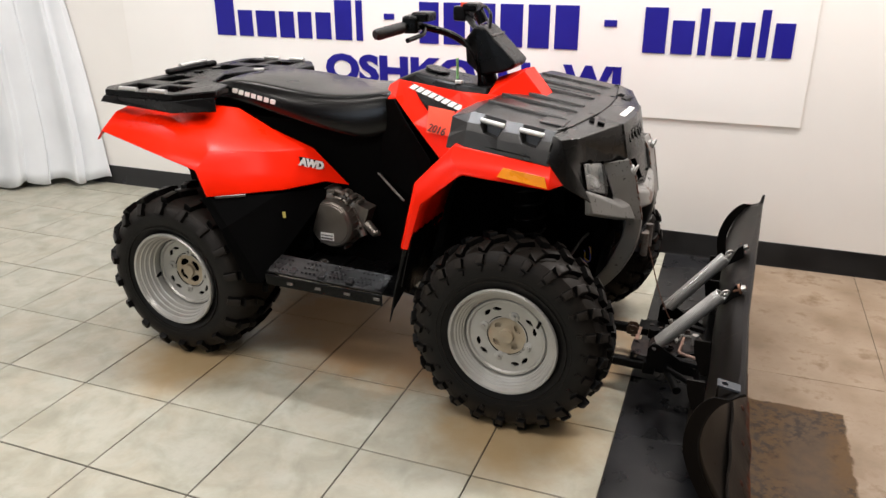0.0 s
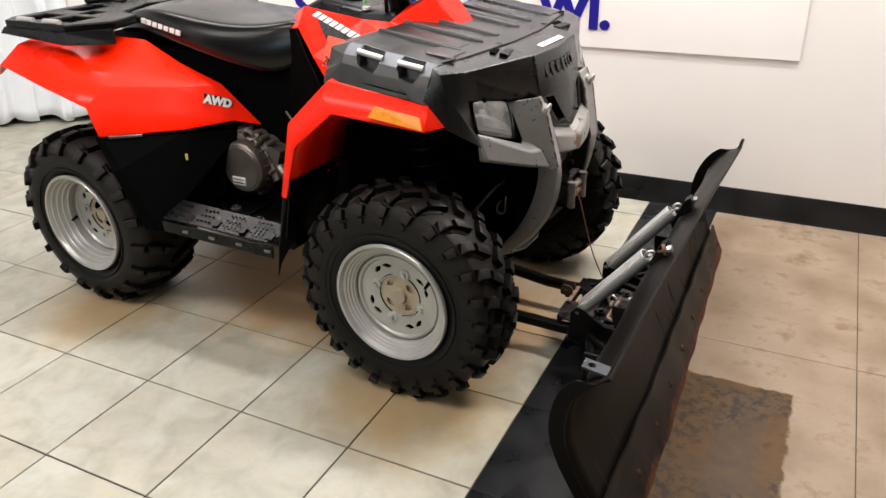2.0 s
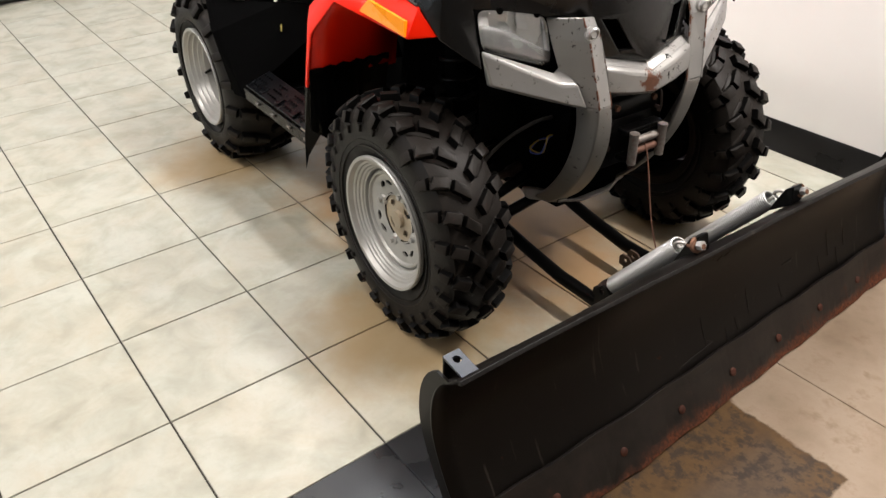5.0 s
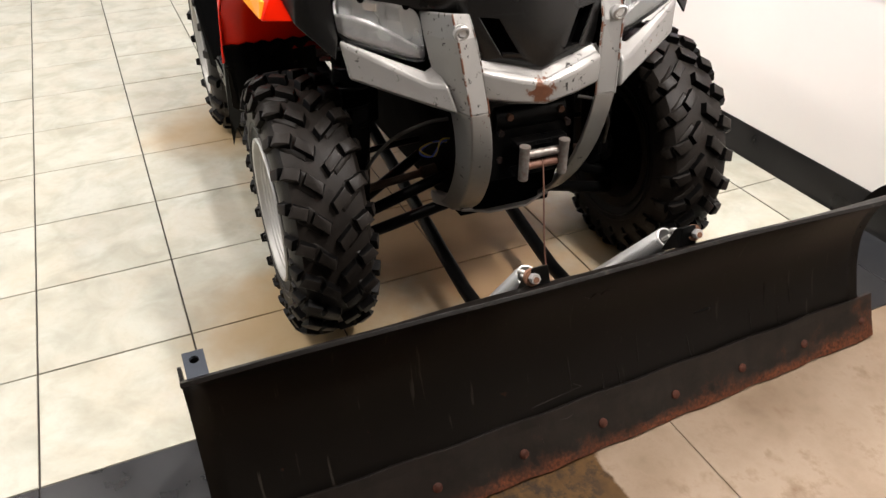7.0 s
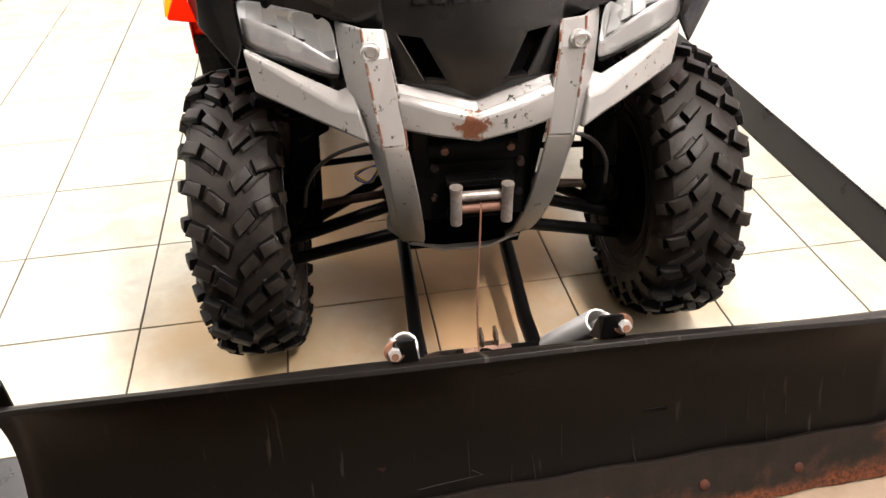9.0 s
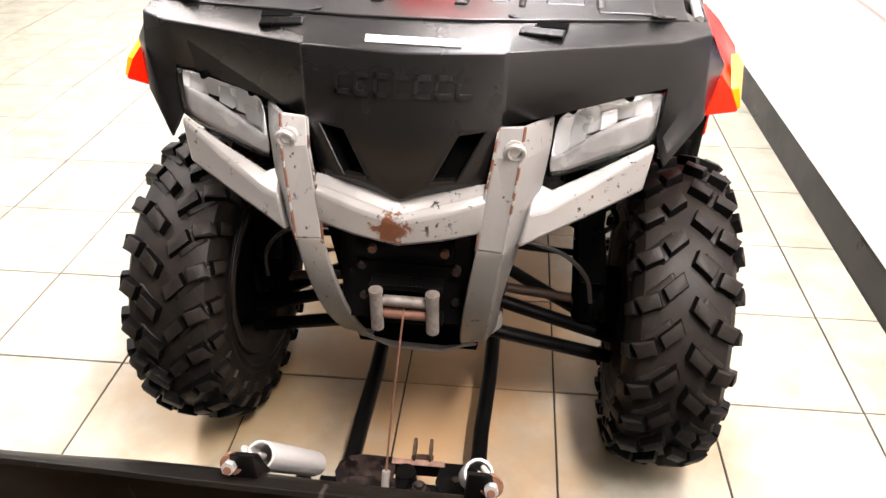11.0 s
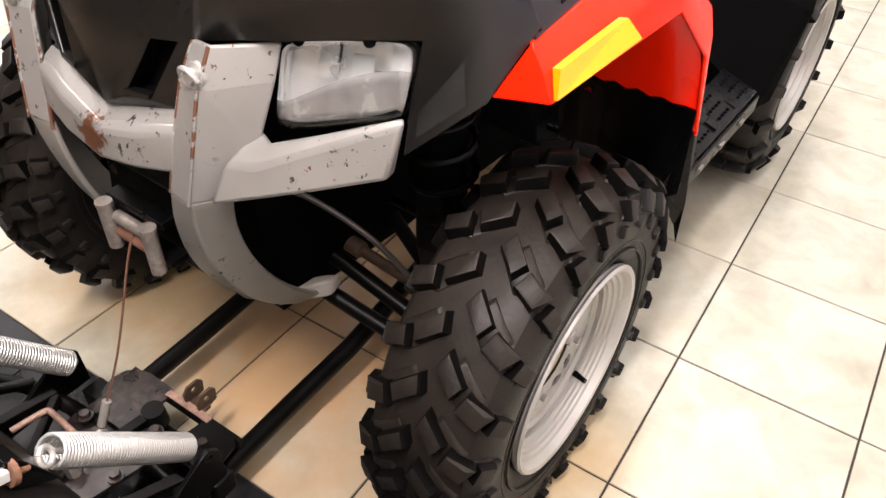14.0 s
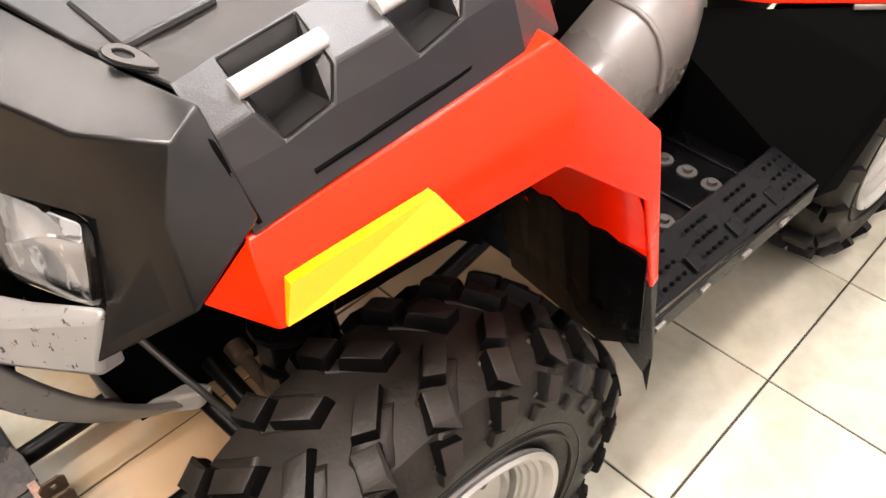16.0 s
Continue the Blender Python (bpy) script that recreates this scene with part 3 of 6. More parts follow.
def tyre_mesh(name, R, W, rim_r, n, long_lugs):
    """A knobbly tyre round the y axis, its outer side at +y."""
    h = W / 2
    half = [(0.0, R - 0.018), (0.35 * h, R - 0.019), (0.62 * h, R - 0.022), (0.82 * h, R - 0.030), (0.95 * h, R - 0.047), (1.01 * h, R - 0.073), (1.02 * h, R - 0.100), (0.95 * h, rim_r + 0.022), (0.86 * h, rim_r + 0.006), (0.80 * h, rim_r - 0.004)]
    s = Shape()
    ring = half[::-1] + [(-y, r) for y, r in half[1:]]
    s.turned(ring + [(-0.7 * h, rim_r - 0.012), (0.7 * h, rim_r - 0.012)], 72)
    lengths = [0.0]
    for a, b in zip(half, half[1:]):
        lengths.append(lengths[-1] + math.dist(a, b))

    def surface(u):
        for i in range(len(half) - 1):
            if u <= lengths[i + 1] or i == len(half) - 2:
                t = (u - lengths[i]) / (lengths[i + 1] - lengths[i])
                a, b = half[i], half[i + 1]
                d = Vector((b[0] - a[0], b[1] - a[1])).normalized()
                return a[0] + (b[0] - a[0]) * t, a[1] + (b[1] - a[1]) * t, -d[1], d[0]

    def lug(side, poly, high, slim=0.74):
        s, arc = Shape(), 0.0
        cs, cu = sum(p[0] for p in poly) / len(poly), sum(p[1] for p in poly) / len(poly)
        rings = []
        for lift, k in ((-0.004, 1.12), (high * 0.45, 1.03), (high * 0.85, 0.97), (high * 1.02, 0.90), (high * 1.06, slim)):
            out = []
            for ps, pu in poly:
                y, r, ny, nr = surface(max(0.0, cu + (pu - cu) * k))
                a = (arc + cs + (ps - cs) * k) / R
                y, r = side * (y + ny * lift), r + nr * lift
                out.append((r * math.sin(a), y, r * math.cos(a)))
            rings.append(out)
        s.rings(rings)
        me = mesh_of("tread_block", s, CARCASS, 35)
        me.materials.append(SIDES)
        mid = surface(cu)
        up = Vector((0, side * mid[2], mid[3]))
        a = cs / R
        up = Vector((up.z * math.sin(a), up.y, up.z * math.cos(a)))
        # shade between blocks put into colour: their flanks are darker than their tops
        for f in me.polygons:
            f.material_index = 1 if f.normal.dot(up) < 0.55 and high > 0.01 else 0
        return me

    if long_lugs:
        kinds = (([(0, 0.004), (0.028, 0.004), (0.058, 0.055), (0.028, 0.058)], 0.021), ([(0.034, 0.064), (0.064, 0.060), (0.078, 0.108), (0.046, 0.112)], 0.022), ([(0.048, 0.118), (0.080, 0.114), (0.084, 0.155), (0.052, 0.158)], 0.017))
    else:
        kinds = (([(-0.002, 0.012), (0.024, 0.003), (0.054, 0.034), (0.032, 0.046)], 0.0180), ([(0.036, 0.053), (0.064, 0.043), (0.079, 0.072), (0.051, 0.081)], 0.0185), ([(0.055, 0.089), (0.083, 0.081), (0.091, 0.106), (0.063, 0.113)], 0.0150),
                 ([(0.069, 0.120), (0.088, 0.116), (0.092, 0.132), (0.078, 0.136)], 0.0065), ([(0.000, 0.030), (0.030, 0.010), (0.068, 0.044), (0.093, 0.104), (0.060, 0.116), (0.036, 0.070)], 0.0030))
    blocks = []
    for side in (1, -1):
        for poly, high in kinds:
            me = lug(side, poly, high, 0.74 if high > 0.005 else 0.45)
            blocks += [(me, 360 * (k + (0.5 if side > 0 else 0.0)) / n) for k in range(n)]
    for side in (1, -1):
        for r in (rim_r + 0.03, rim_r + 0.045):
            ring = Shape().turned([(side * 0.985 * h, r - 0.002), (side * 1.02 * h, r - 0.001), (side * 1.02 * h, r + 0.001), (side * 0.985 * h, r + 0.002)], 72)
            blocks.append((mesh_of("sidewall_ring", ring, RUBBER, 30), 0.0))
    return mesh_of(name, s, CARCASS, 30), blocks


def rim_mesh(name, h, rim_r, edge_y):
    """A stepped steel rim with a domed disc, pierced by four pairs of slots."""
    s = Shape()
    o = 0.96 * h
    steps = []
    deep = (o - edge_y - 0.004) / 4
    for k in range(4):
        t, r = 0.006 + k * deep * 0.86, rim_r - 0.010 - k * 0.0075
        steps += [(o - t + 0.004, r), (o - t, r - 0.002), (o - t - 0.002, r - 0.0055)]
    prof = [(o, rim_r + 0.002), (o + 0.004, rim_r + 0.004), (o + 0.008, rim_r + 0.001), (o + 0.006, rim_r - 0.006)] + steps + [(edge_y + 0.001, rim_r - 0.0385), (edge_y - 0.010, rim_r - 0.040),
            (-0.6 * h, rim_r - 0.03), (-0.88 * h, rim_r - 0.02), (-0.95 * h, rim_r + 0.002), (-0.9 * h, rim_r + 0.006), (-0.7 * h, rim_r - 0.010), (0.7 * h, rim_r - 0.010), (o - 0.004, rim_r + 0.003)]
    s.turned(prof, 72)
    holes = []
    for k in range(4):
        for d in (-0.19, 0.19):
            a = math.radians(20) + k * math.pi / 2 + d
            q = [(0.091, -0.12), (0.096, -0.15), (0.104, -0.02), (0.103, 0.13), (0.098, 0.15), (0.090, 0.03)]
            if d > 0:
                q = [(r, -t) for r, t in q][::-1]
            holes.append([(r * math.sin(a + t), 0, r * math.cos(a + t)) for r, t in q])
    disc = plate(circle(0, 0, rim_r - 0.0415, 48), holes + [circle(0, 0, 0.062, 32)], (0, -0.005, 0))
    for i, (x, y, z) in enumerate(disc.v):
        r = math.hypot(x, z)
        disc.v[i] = (x, y + edge_y - 0.003 - 0.012 * min(1, max(0, (0.118 - r) / 0.05)), z)
    s.add(disc.v, disc.f)
    s.turned([(edge_y - 0.003, rim_r - 0.042), (edge_y + 0.002, rim_r - 0.046), (edge_y + 0.002, rim_r - 0.052), (edge_y - 0.004, rim_r - 0.056)], 48)
    s.turned([(edge_y - 0.015, 0.070), (edge_y - 0.010, 0.067), (edge_y - 0.010, 0.064), (edge_y - 0.024, 0.061)], 40)
    for k in range(4):
        a = math.radians(62) + k * math.pi / 2
        at = (0.078 * math.sin(a), 0, 0.078 * math.cos(a))
        s.turned([(edge_y - 0.014, 0.018), (edge_y - 0.007, 0.015), (edge_y - 0.005, 0.009), (edge_y - 0.005, 0.0005)], 16, at, closed=False)
        s.turned([(edge_y - 0.007, 0.007), (edge_y + 0.003, 0.0065), (edge_y + 0.003, 0.0005)], 6, at, closed=False)
    me = mesh_of(name, s, RIM, 32)
    me.materials.append(RIMBACK)
    # the back of the rim is darker and browner than its face
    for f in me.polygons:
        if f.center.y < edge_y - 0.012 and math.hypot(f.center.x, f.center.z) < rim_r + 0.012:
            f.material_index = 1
    return me


def hub_mesh(edge_y, open_slots):
    y = edge_y - 0.018
    if open_slots:
        holes = []
        for k in range(4):
            a = math.radians(15) + k * math.pi / 2
            holes.append([((r) * math.sin(a + t), y, (r) * math.cos(a + t)) for r, t in [(0.030, -0.5), (0.040, -0.62), (0.049, -0.3), (0.051, 0.1), (0.046, 0.5), (0.036, 0.6), (0.030, 0.3)]])
    else:
        holes = [[(r * math.sin(a + t), y, r * math.cos(a + t)) for r, t in [(0.033, 0.0), (0.038, -0.22), (0.047, -0.36), (0.053, -0.10), (0.053, 0.12), (0.046, 0.34), (0.038, 0.20)]] for a in (math.radians(30) + k * math.pi / 2 for k in range(4))]
    s = plate(circle(0, 0, 0.0625, 32, y), holes, (0, 0.004, 0))
    s.turned([(y, 0.026), (y + 0.014, 0.022), (y + 0.014, 0.0005)], 20, closed=False)
    if not open_slots:
        s.turned([(y - 0.004, 0.060), (y - 0.005, 0.0005)], 32, closed=False)
    return mesh_of("hub", s, HUB, 32)


nut_shape = Shape().turned([(0.0, 0.012), (0.011, 0.011), (0.011, 0.006), (0.020, 0.005), (0.020, 0.0005)], 8, closed=False)
nut_me = mesh_of("hub_nut", nut_shape, BRASS, 30)
valve_me = mesh_of("valve_stem", Shape().tube([(0, 0, 0), (0, 0.014, -0.004), (0, 0.024, -0.007)], [0.006, 0.005, 0.0045], 10), BLACK, 40)
# wide near-black drum fills the inside of the rim
drum_me = mesh_of("brake_drum", Shape().turned([(-0.075, 0.0005), (-0.075, 0.075), (-0.045, 0.118), (-0.008, 0.122), (-0.008, 0.0005)], 28, closed=False), DEEP, 35)
for front in (True, False):
    W = 0.182 if front else 0.272
    edge_y = 0.053 if front else 0.052
    rr = 0.175
    tyre, blocks = tyre_mesh("tyre", 0.326 if front else 0.320, W, rr, 24 if front else 18, not front)
    rim = rim_mesh("wheel", W / 2, rr, edge_y)
    hub = hub_mesh(edge_y, not front)
    for s in (1, -1):
        off = (0.492 if s > 0 else 0.465) if front else 0.427
        spin = {(True, 1): 192, (True, -1): 280, (False, 1): 40, (False, -1): 20}[(front, s)]
        m = pose(0 if front else -WB, s * off, 0.319 if front else AXLE, 0, spin, 0 if s > 0 else 180)
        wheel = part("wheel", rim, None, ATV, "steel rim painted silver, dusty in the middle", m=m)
        rubber = part("tyre", tyre, None, ATV, "black knobbly off-road tyre", m=m)
        for me, turn in blocks:
            part(me.name.split(".")[0], me, None, rubber, m=pose(0, 0, 0, 0, turn, 0))
        part("hub", hub, None, wheel)
        part("hub_nut", nut_me, None, wheel, m=pose(0, edge_y - 0.026, 0))
        part("valve_stem", valve_me, None, wheel, m=pose(0.057, edge_y + 0.004, 0.123, 0, 65, 0) if front else pose(0.128, edge_y + 0.006, 0.02))
        part("brake_drum", drum_me, None, wheel)


def panel(name, verts, faces, mat, parent, label="", s=0, thick=0.006, bevel=0.004, smooth=None, subsurf=0):
    """A thick panel from named corners; with s, the corners are those of the side y > 0."""
    keys = list(verts)
    sh = Shape().add([(verts[k][0], (s or 1) * verts[k][1], verts[k][2]) for k in keys], [tuple(keys.index(q) for q in f.split()) for f in faces])
    return part(name, sh, mat, parent, label, smooth=smooth, solid=thick, bevel=bevel, subsurf=subsurf)


# front fenders
for s in (1, -1):
    F = dict(p0=(0.110, 0.496, 0.873), p1=(-0.180, 0.504, 0.910), p2=(-0.284, 0.556, 0.798), p3=(-0.330, 0.566, 0.588),
             m0=(0.116, 0.512, 0.852), m1=(-0.178, 0.535, 0.881), m2=(-0.276, 0.568, 0.766), m3=(-0.318, 0.576, 0.588),
             q0=(0.117, 0.530, 0.817), q1=(-0.133, 0.565, 0.844), q2=(-0.258, 0.573, 0.740), q3=(-0.302, 0.580, 0.590),
             t0=(0.143, 0.474, 0.818), n0=(0.11, 0.44, 0.868), n1=(-0.18, 0.44, 0.915), i1=(-0.180, 0.300, 0.925), i2=(-0.275, 0.300, 0.800), i3=(-0.325, 0.300, 0.590))
    fender = panel("front_fender", F, ["p0 p1 m1 m0", "p0 n0 n1 p1", "m0 m1 q1 q0", "p1 p2 m2 m1", "m1 m2 q2 q1", "p2 p3 m3 m2", "m2 m3 q3 q2", "p0 m0 q0 t0", "n1 i1 i2 p2 p1", "p2 i2 i3 p3"], RED, ATV, "glossy red plastic front fender", s, 0.006, 0.003, smooth=18)
    arch = curve_points([(-0.131, 0, 0.842), (-0.205, 0, 0.800), (-0.256, 0, 0.738), (-0.286, 0, 0.665), (-0.300, 0, 0.600)], 3)
    part("fender_liner", Shape().grid([[(p.x + 0.006 * (1 - v), s * (0.33 + v * (0.560 + 0.16 * (0.844 - p.z) * 0.5 - 0.33)), p.z + 0.012 * (1 - v)) for v in (0, 0.35, 0.7, 1)] for p in arch]), RED, fender, smooth=40, solid=0.003)
    ragged = [(-0.288, s * (0.576 - 0.235 * q / 12), 0.640 + 0.004 * math.sin(q * 2.9)) for q in range(13)]
    lower = [(-0.330 - 0.02 * q / 12, s * (0.572 - 0.235 * q / 12), 0.46 - 0.05 * min(1, q / 3)) for q in range(13)]
    flap = part("mud_flap", Shape().grid([ragged, lower]), BLACK, ATV, "black plastic mud flap behind the front wheel", solid=0.004)
    part("flap_tail", Shape().add(flip([(-0.318, 0.579, 0.588), (-0.305, 0.577, 0.60), (-0.326, 0.540, 0.45), (-0.362, 0.572, 0.372), (-0.370, 0.582, 0.330), (-0.352, 0.583, 0.43)], s), [(0, 1, 2, 3, 4, 5)]), BLACK, flap, solid=0.005)
    # amber reflector lying on the lower band
    quad = [Vector(p) for p in ((0.113, 0.530, 0.821), (0.102, 0.524, 0.851), (-0.014, 0.540, 0.871), (-0.027, 0.556, 0.847))]
    nrm = (quad[2] - quad[0]).cross(quad[1] - quad[0]).normalized()
    nrm = nrm if nrm.y > 0 else -nrm
    part("side_reflector", Shape().rings([flip([p + nrm * l for p in quad], s) for l in (-0.006, 0.006)]), YELLOW, fender, "amber side reflector")
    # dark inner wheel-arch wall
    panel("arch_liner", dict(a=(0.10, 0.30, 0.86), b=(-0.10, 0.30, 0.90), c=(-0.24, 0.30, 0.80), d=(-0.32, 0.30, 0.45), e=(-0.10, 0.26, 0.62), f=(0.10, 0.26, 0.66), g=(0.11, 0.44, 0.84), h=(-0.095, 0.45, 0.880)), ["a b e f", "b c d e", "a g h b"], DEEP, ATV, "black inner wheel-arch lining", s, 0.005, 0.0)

# front cover
def nose(y, z):
    return (0.290 + (0.83 - z) * 0.243 - abs(y) * 0.17, y, z)

C = dict(a0=(0.165, 0, 0.957), b0=(0.252, 0, 0.933), c0=nose(0, 0.83), d0=(0.303, 0, 0.714))
for s, t in ((1, "l"), (-1, "r")):
    for k, p in dict(a1=(0.160, 0.16, 0.957), a2=(0.118, 0.40, 0.957), a3=(0.103, 0.458, 0.956), b1=(0.243, 0.155, 0.938), b2=(0.168, 0.412, 0.942), b3=(0.128, 0.466, 0.944),
                     c1=nose(0.152, 0.828), s1=(0.238, 0.159, 0.938), t1=(0.259, 0.156, 0.828), d1=(0.274, 0.135, 0.734), vtl=nose(0.091, 0.818), vtr=nose(0.130, 0.823), vbr=nose(0.088, 0.746), vbl=nose(0.050, 0.744),
                     e1=(0.203, 0.240, 0.832), e2=(0.172, 0.404, 0.870), f3=(0.147, 0.464, 0.890), g2=(0.186, 0.398, 0.790), h2=(0.214, 0.412, 0.755), i3=(0.148, 0.472, 0.812), j3=(0.100, 0.499, 0.889)).items():
        C[k + t] = (p[0], s * p[1], p[2])
faces = []
for t in "lr":
    faces += [f.replace("~", t) for f in ("a0 a1~ b1~ b0", "a1~ a2~ b2~ s1~", "a2~ a3~ b3~ b2~", "b0 b1~ c1~ c0", "c0 c1~ vtr~ vtl~", "c1~ d1~ vbr~ vtr~", "d1~ d0 vbl~ vbr~", "d0 c0 vtl~ vbl~",
                                          "b1~ c1~ t1~ s1~", "a1~ b1~ s1~", "s1~ b2~ e2~ e1~ t1~", "b2~ b3~ f3~ e2~", "e2~ f3~ i3~ h2~ g2~", "a3~ j3~ f3~ b3~", "f3~ j3~ i3~")]
cover = panel("front_cover", C, faces, HOOD, ATV, "dark grained plastic front cover with two slanted vents", 0, 0.006, 0.014, smooth=48)
for s in (1, -1):
    q = [Vector(nose(s * y, z)) for y, z in ((0.091, 0.818), (0.130, 0.823), (0.088, 0.746), (0.050, 0.744))]
    back = [p + Vector((-0.03, 0, 0)) for p in q]
    part("vent_duct", Shape().add(q + back, [(0, 1, 5, 4), (1, 2, 6, 5), (2, 3, 7, 6), (3, 0, 4, 7), (4, 5, 6, 7)]), DEEP, cover)
    a, b = q[2], q[3]
    part("vent_sill", Shape().prism([a + Vector((0.004, 0, 0)), b + Vector((0.004, 0, 0)), b + Vector((0.004, 0, 0.006)), a + Vector((0.004, 0, 0.006))], (-0.012, 0, 0)), HOOD, cover)
# raised maker's mark, kept as plain bars
for k in range(7):
    y = -0.105 + k * 0.0315
    z0, z1 = 0.872, 0.905
    xf = lambda z, yy: 0.252 + (0.933 - z) * 0.369 - abs(yy) * 0.13 + 0.004
    s = Shape()
    for za, zb, ya, yb in ((z0, z0 + 0.007, y, y + 0.024), (z1 - 0.007, z1, y, y + 0.024), (z0, z1, y, y + 0.006)):
        s.add([(xf(z, yy) + o, yy, z) for o in (-0.004, 0.0015) for yy, z in ((ya, za), (yb, za), (yb, zb), (ya, zb))], [(0, 1, 2, 3), (4, 5, 6, 7), (0, 1, 5, 4), (1, 2, 6, 5), (2, 3, 7, 6), (3, 0, 4, 7)])
    part("raised_mark", s, HOOD, cover)
part("warning_label", Shape().add([(0.213, -0.062, 0.9475), (0.219, 0.090, 0.9475), (0.236, 0.088, 0.9428), (0.231, -0.060, 0.9428)], [(0, 1, 2, 3)]), WHITE, cover, "white printed warning label", solid=0.002)

# lid of the front rack
X = [0.100, 0.072, 0.008, -0.046, -0.112, -0.152, -0.215]
top = [0.9605, 0.966, 0.976, 0.982, 0.995, 1.000, 0.984]
low = [0.874, 0.880, 0.888, 0.892, 0.901, 0.904, 0.895]
lid = Shape()
cols = []
for i, x in enumerate(X):
    z, zl = top[i], low[i]
    half = [(0.0, z), (0.10, z), (0.34, z), (0.429, z - 0.004), (0.466 if i < 6 else 0.45, z - 0.026 if i < 6 else z - 0.05), (0.478 if i < 6 else 0.462, z - 0.046 if i < 6 else z - 0.06), (0.497 if i < 6 else 0.478, zl)]
    slant = {1: -0.012, 2: 0.012, 3: -0.012, 4: 0.012}.get(i, 0.0)
    edge = lambda y: x if i else (0.166 - 0.02 * y if y < 0.2 else 0.162 - 0.175 * (y - 0.16) if y < 0.41 else 0.106)
    cols.append([(edge(y) + (slant if y == 0.478 else 0), -y, q) for y, q in half[:0:-1]] + [(edge(y) + (slant if y == 0.478 else 0), y, q) for y, q in half])
n = len(cols[0])
lid.v = [p for c in cols for p in c]
for i in range(len(X) - 1):
    for k in range(n - 1):
        if i in (1, 3) and k in (1, 2, n - 4, n - 3):
            continue
        lid.f.append((i * n + k, i * n + k + 1, (i + 1) * n + k + 1, (i + 1) * n + k))
lid.f.append(tuple(6 * n + k for k in range(n)))
rack = part("front_rack", lid, LIDM, ATV, "dark plastic front rack lid with four grab rods", solid=0.006, bevel=0.004)
for s in (1, -1):
    for xa, xb, z, zb in ((0.072, 0.008, 0.966, 0.976), (-0.046, -0.112, 0.982, 0.995)):
        y = s * 0.452
        part("grab_rod", Shape().tube([(xa + 0.004, y, z - 0.014), (xb - 0.004, y, zb - 0.014)], 0.0078, 14), ZINC, rack, "bright metal grab rod", smooth=40)
        top_a, top_b, out_a, out_b = (xa, 0.429, z - 0.004), (xb, 0.429, zb - 0.004), (xa, 0.466, z - 0.026), (xb, 0.466, zb - 0.026)
        low_a, low_b, in_a, in_b = (xa - 0.012, 0.478, z - 0.046), (xb + 0.012, 0.478, zb - 0.046), (xa - 0.012, 0.444, z - 0.050), (xb + 0.012, 0.444, zb - 0.050)
        part("rod_pocket", Shape().add(flip([top_a, top_b, out_a, out_b, low_a, low_b, in_a, in_b], s), [(0, 1, 7, 6), (6, 7, 5, 4), (0, 6, 4, 2), (1, 3, 5, 7)]), LIDM, rack, "moulded recess under the grab rod", solid=0.003)
    # dark strips add the shade of the seam and the side groove
    part("rack_seam_shade", Shape().tube(curve_points(flip([(0.107, 0.440, 0.951), (0.106, 0.468, 0.939), (0.104, 0.482, 0.917), (0.100, 0.499, 0.884)], s), 5), 0.0020, 6), DEEP, rack)
    part("side_slot_shade", Shape().tube(curve_points(flip([(0.050, 0.4935, 0.896), (-0.02, 0.4935, 0.905), (-0.098, 0.4915, 0.915), (-0.108, 0.4880, 0.926)], s), 5), 0.0022, 6), DEEP, rack)
    # moulded ribs and pads on the lid
    for y, w in ((0.055, 0.030), (0.16, 0.018), (0.285, 0.022)):
        part("moulded_rib", Shape().rings([[(0.10, s * y, 0.960), (0.10, s * (y + w), 0.960), (0.10, s * (y + w - 0.006), 0.972), (0.10, s * (y + 0.006), 0.972)], [(-0.15, s * y, 0.996), (-0.15, s * (y + w), 0.996), (-0.15, s * (y + w - 0.006), 1.012), (-0.15, s * (y + 0.006), 1.012)]]), LIDM, rack, bevel=0.003)
    part("moulded_pad", Shape().box((0.075, s * 0.335, 0.966), (0.075, 0.09, 0.014), pose(0, 0, 0, 0, 7.5, 0)), LIDM, rack, bevel=0.004)
    for cx, cy, cz, turn in ((0.112, 0.392, 0.9635, 25), (0.140, 0.172, 0.9615, 10)):
        loop = [(0.021 * math.cos(t), 0.0075 * math.sin(t) * (1.1 - 0.5 * math.cos(t)), 0) for t in (2 * math.pi * k / 16 for k in range(16))]
        slot = [(-0.006 + 0.009 * math.cos(t), 0.0045 * math.sin(t), 0) for t in (2 * math.pi * k / 10 for k in range(10))]
        drop = [(0.006 + 0.029 * math.cos(t), 0.0095 * math.sin(t) * (1.0 - 0.75 * math.cos(t)), 0) for t in (2 * math.pi * k / 18 for k in range(18))]
        # flat black drop stands for the shaded recess under the clip
        part("clip_recess", plate(drop, [], (0, 0, 0.0015)), BLACK, rack, m=pose(cx, s * cy, cz - 0.0005, 0, 9, s * (90 + turn)))
        part("tie_clip", plate(loop, [slot], (0, 0, 0.0025)), CLIPM, rack, "small flat steel tie-down clip", m=pose(cx, s * cy, cz, 0, 9, s * (90 + turn)))
    part("lid_latch", Shape().box((0.186, s * 0.205, 0.953), (0.022, 0.070, 0.009), pose(0, 0, 0, 0, 14, -s * 10)), BLACK, cover, bevel=0.003)
    # dark block stands for the shaded gap behind the latch
    part("lid_slot", Shape().box((0.155, s * 0.195, 0.9565), (0.016, 0.10, 0.006), pose(0, 0, 0, 0, 14, -s * 10)), DEEP, cover)

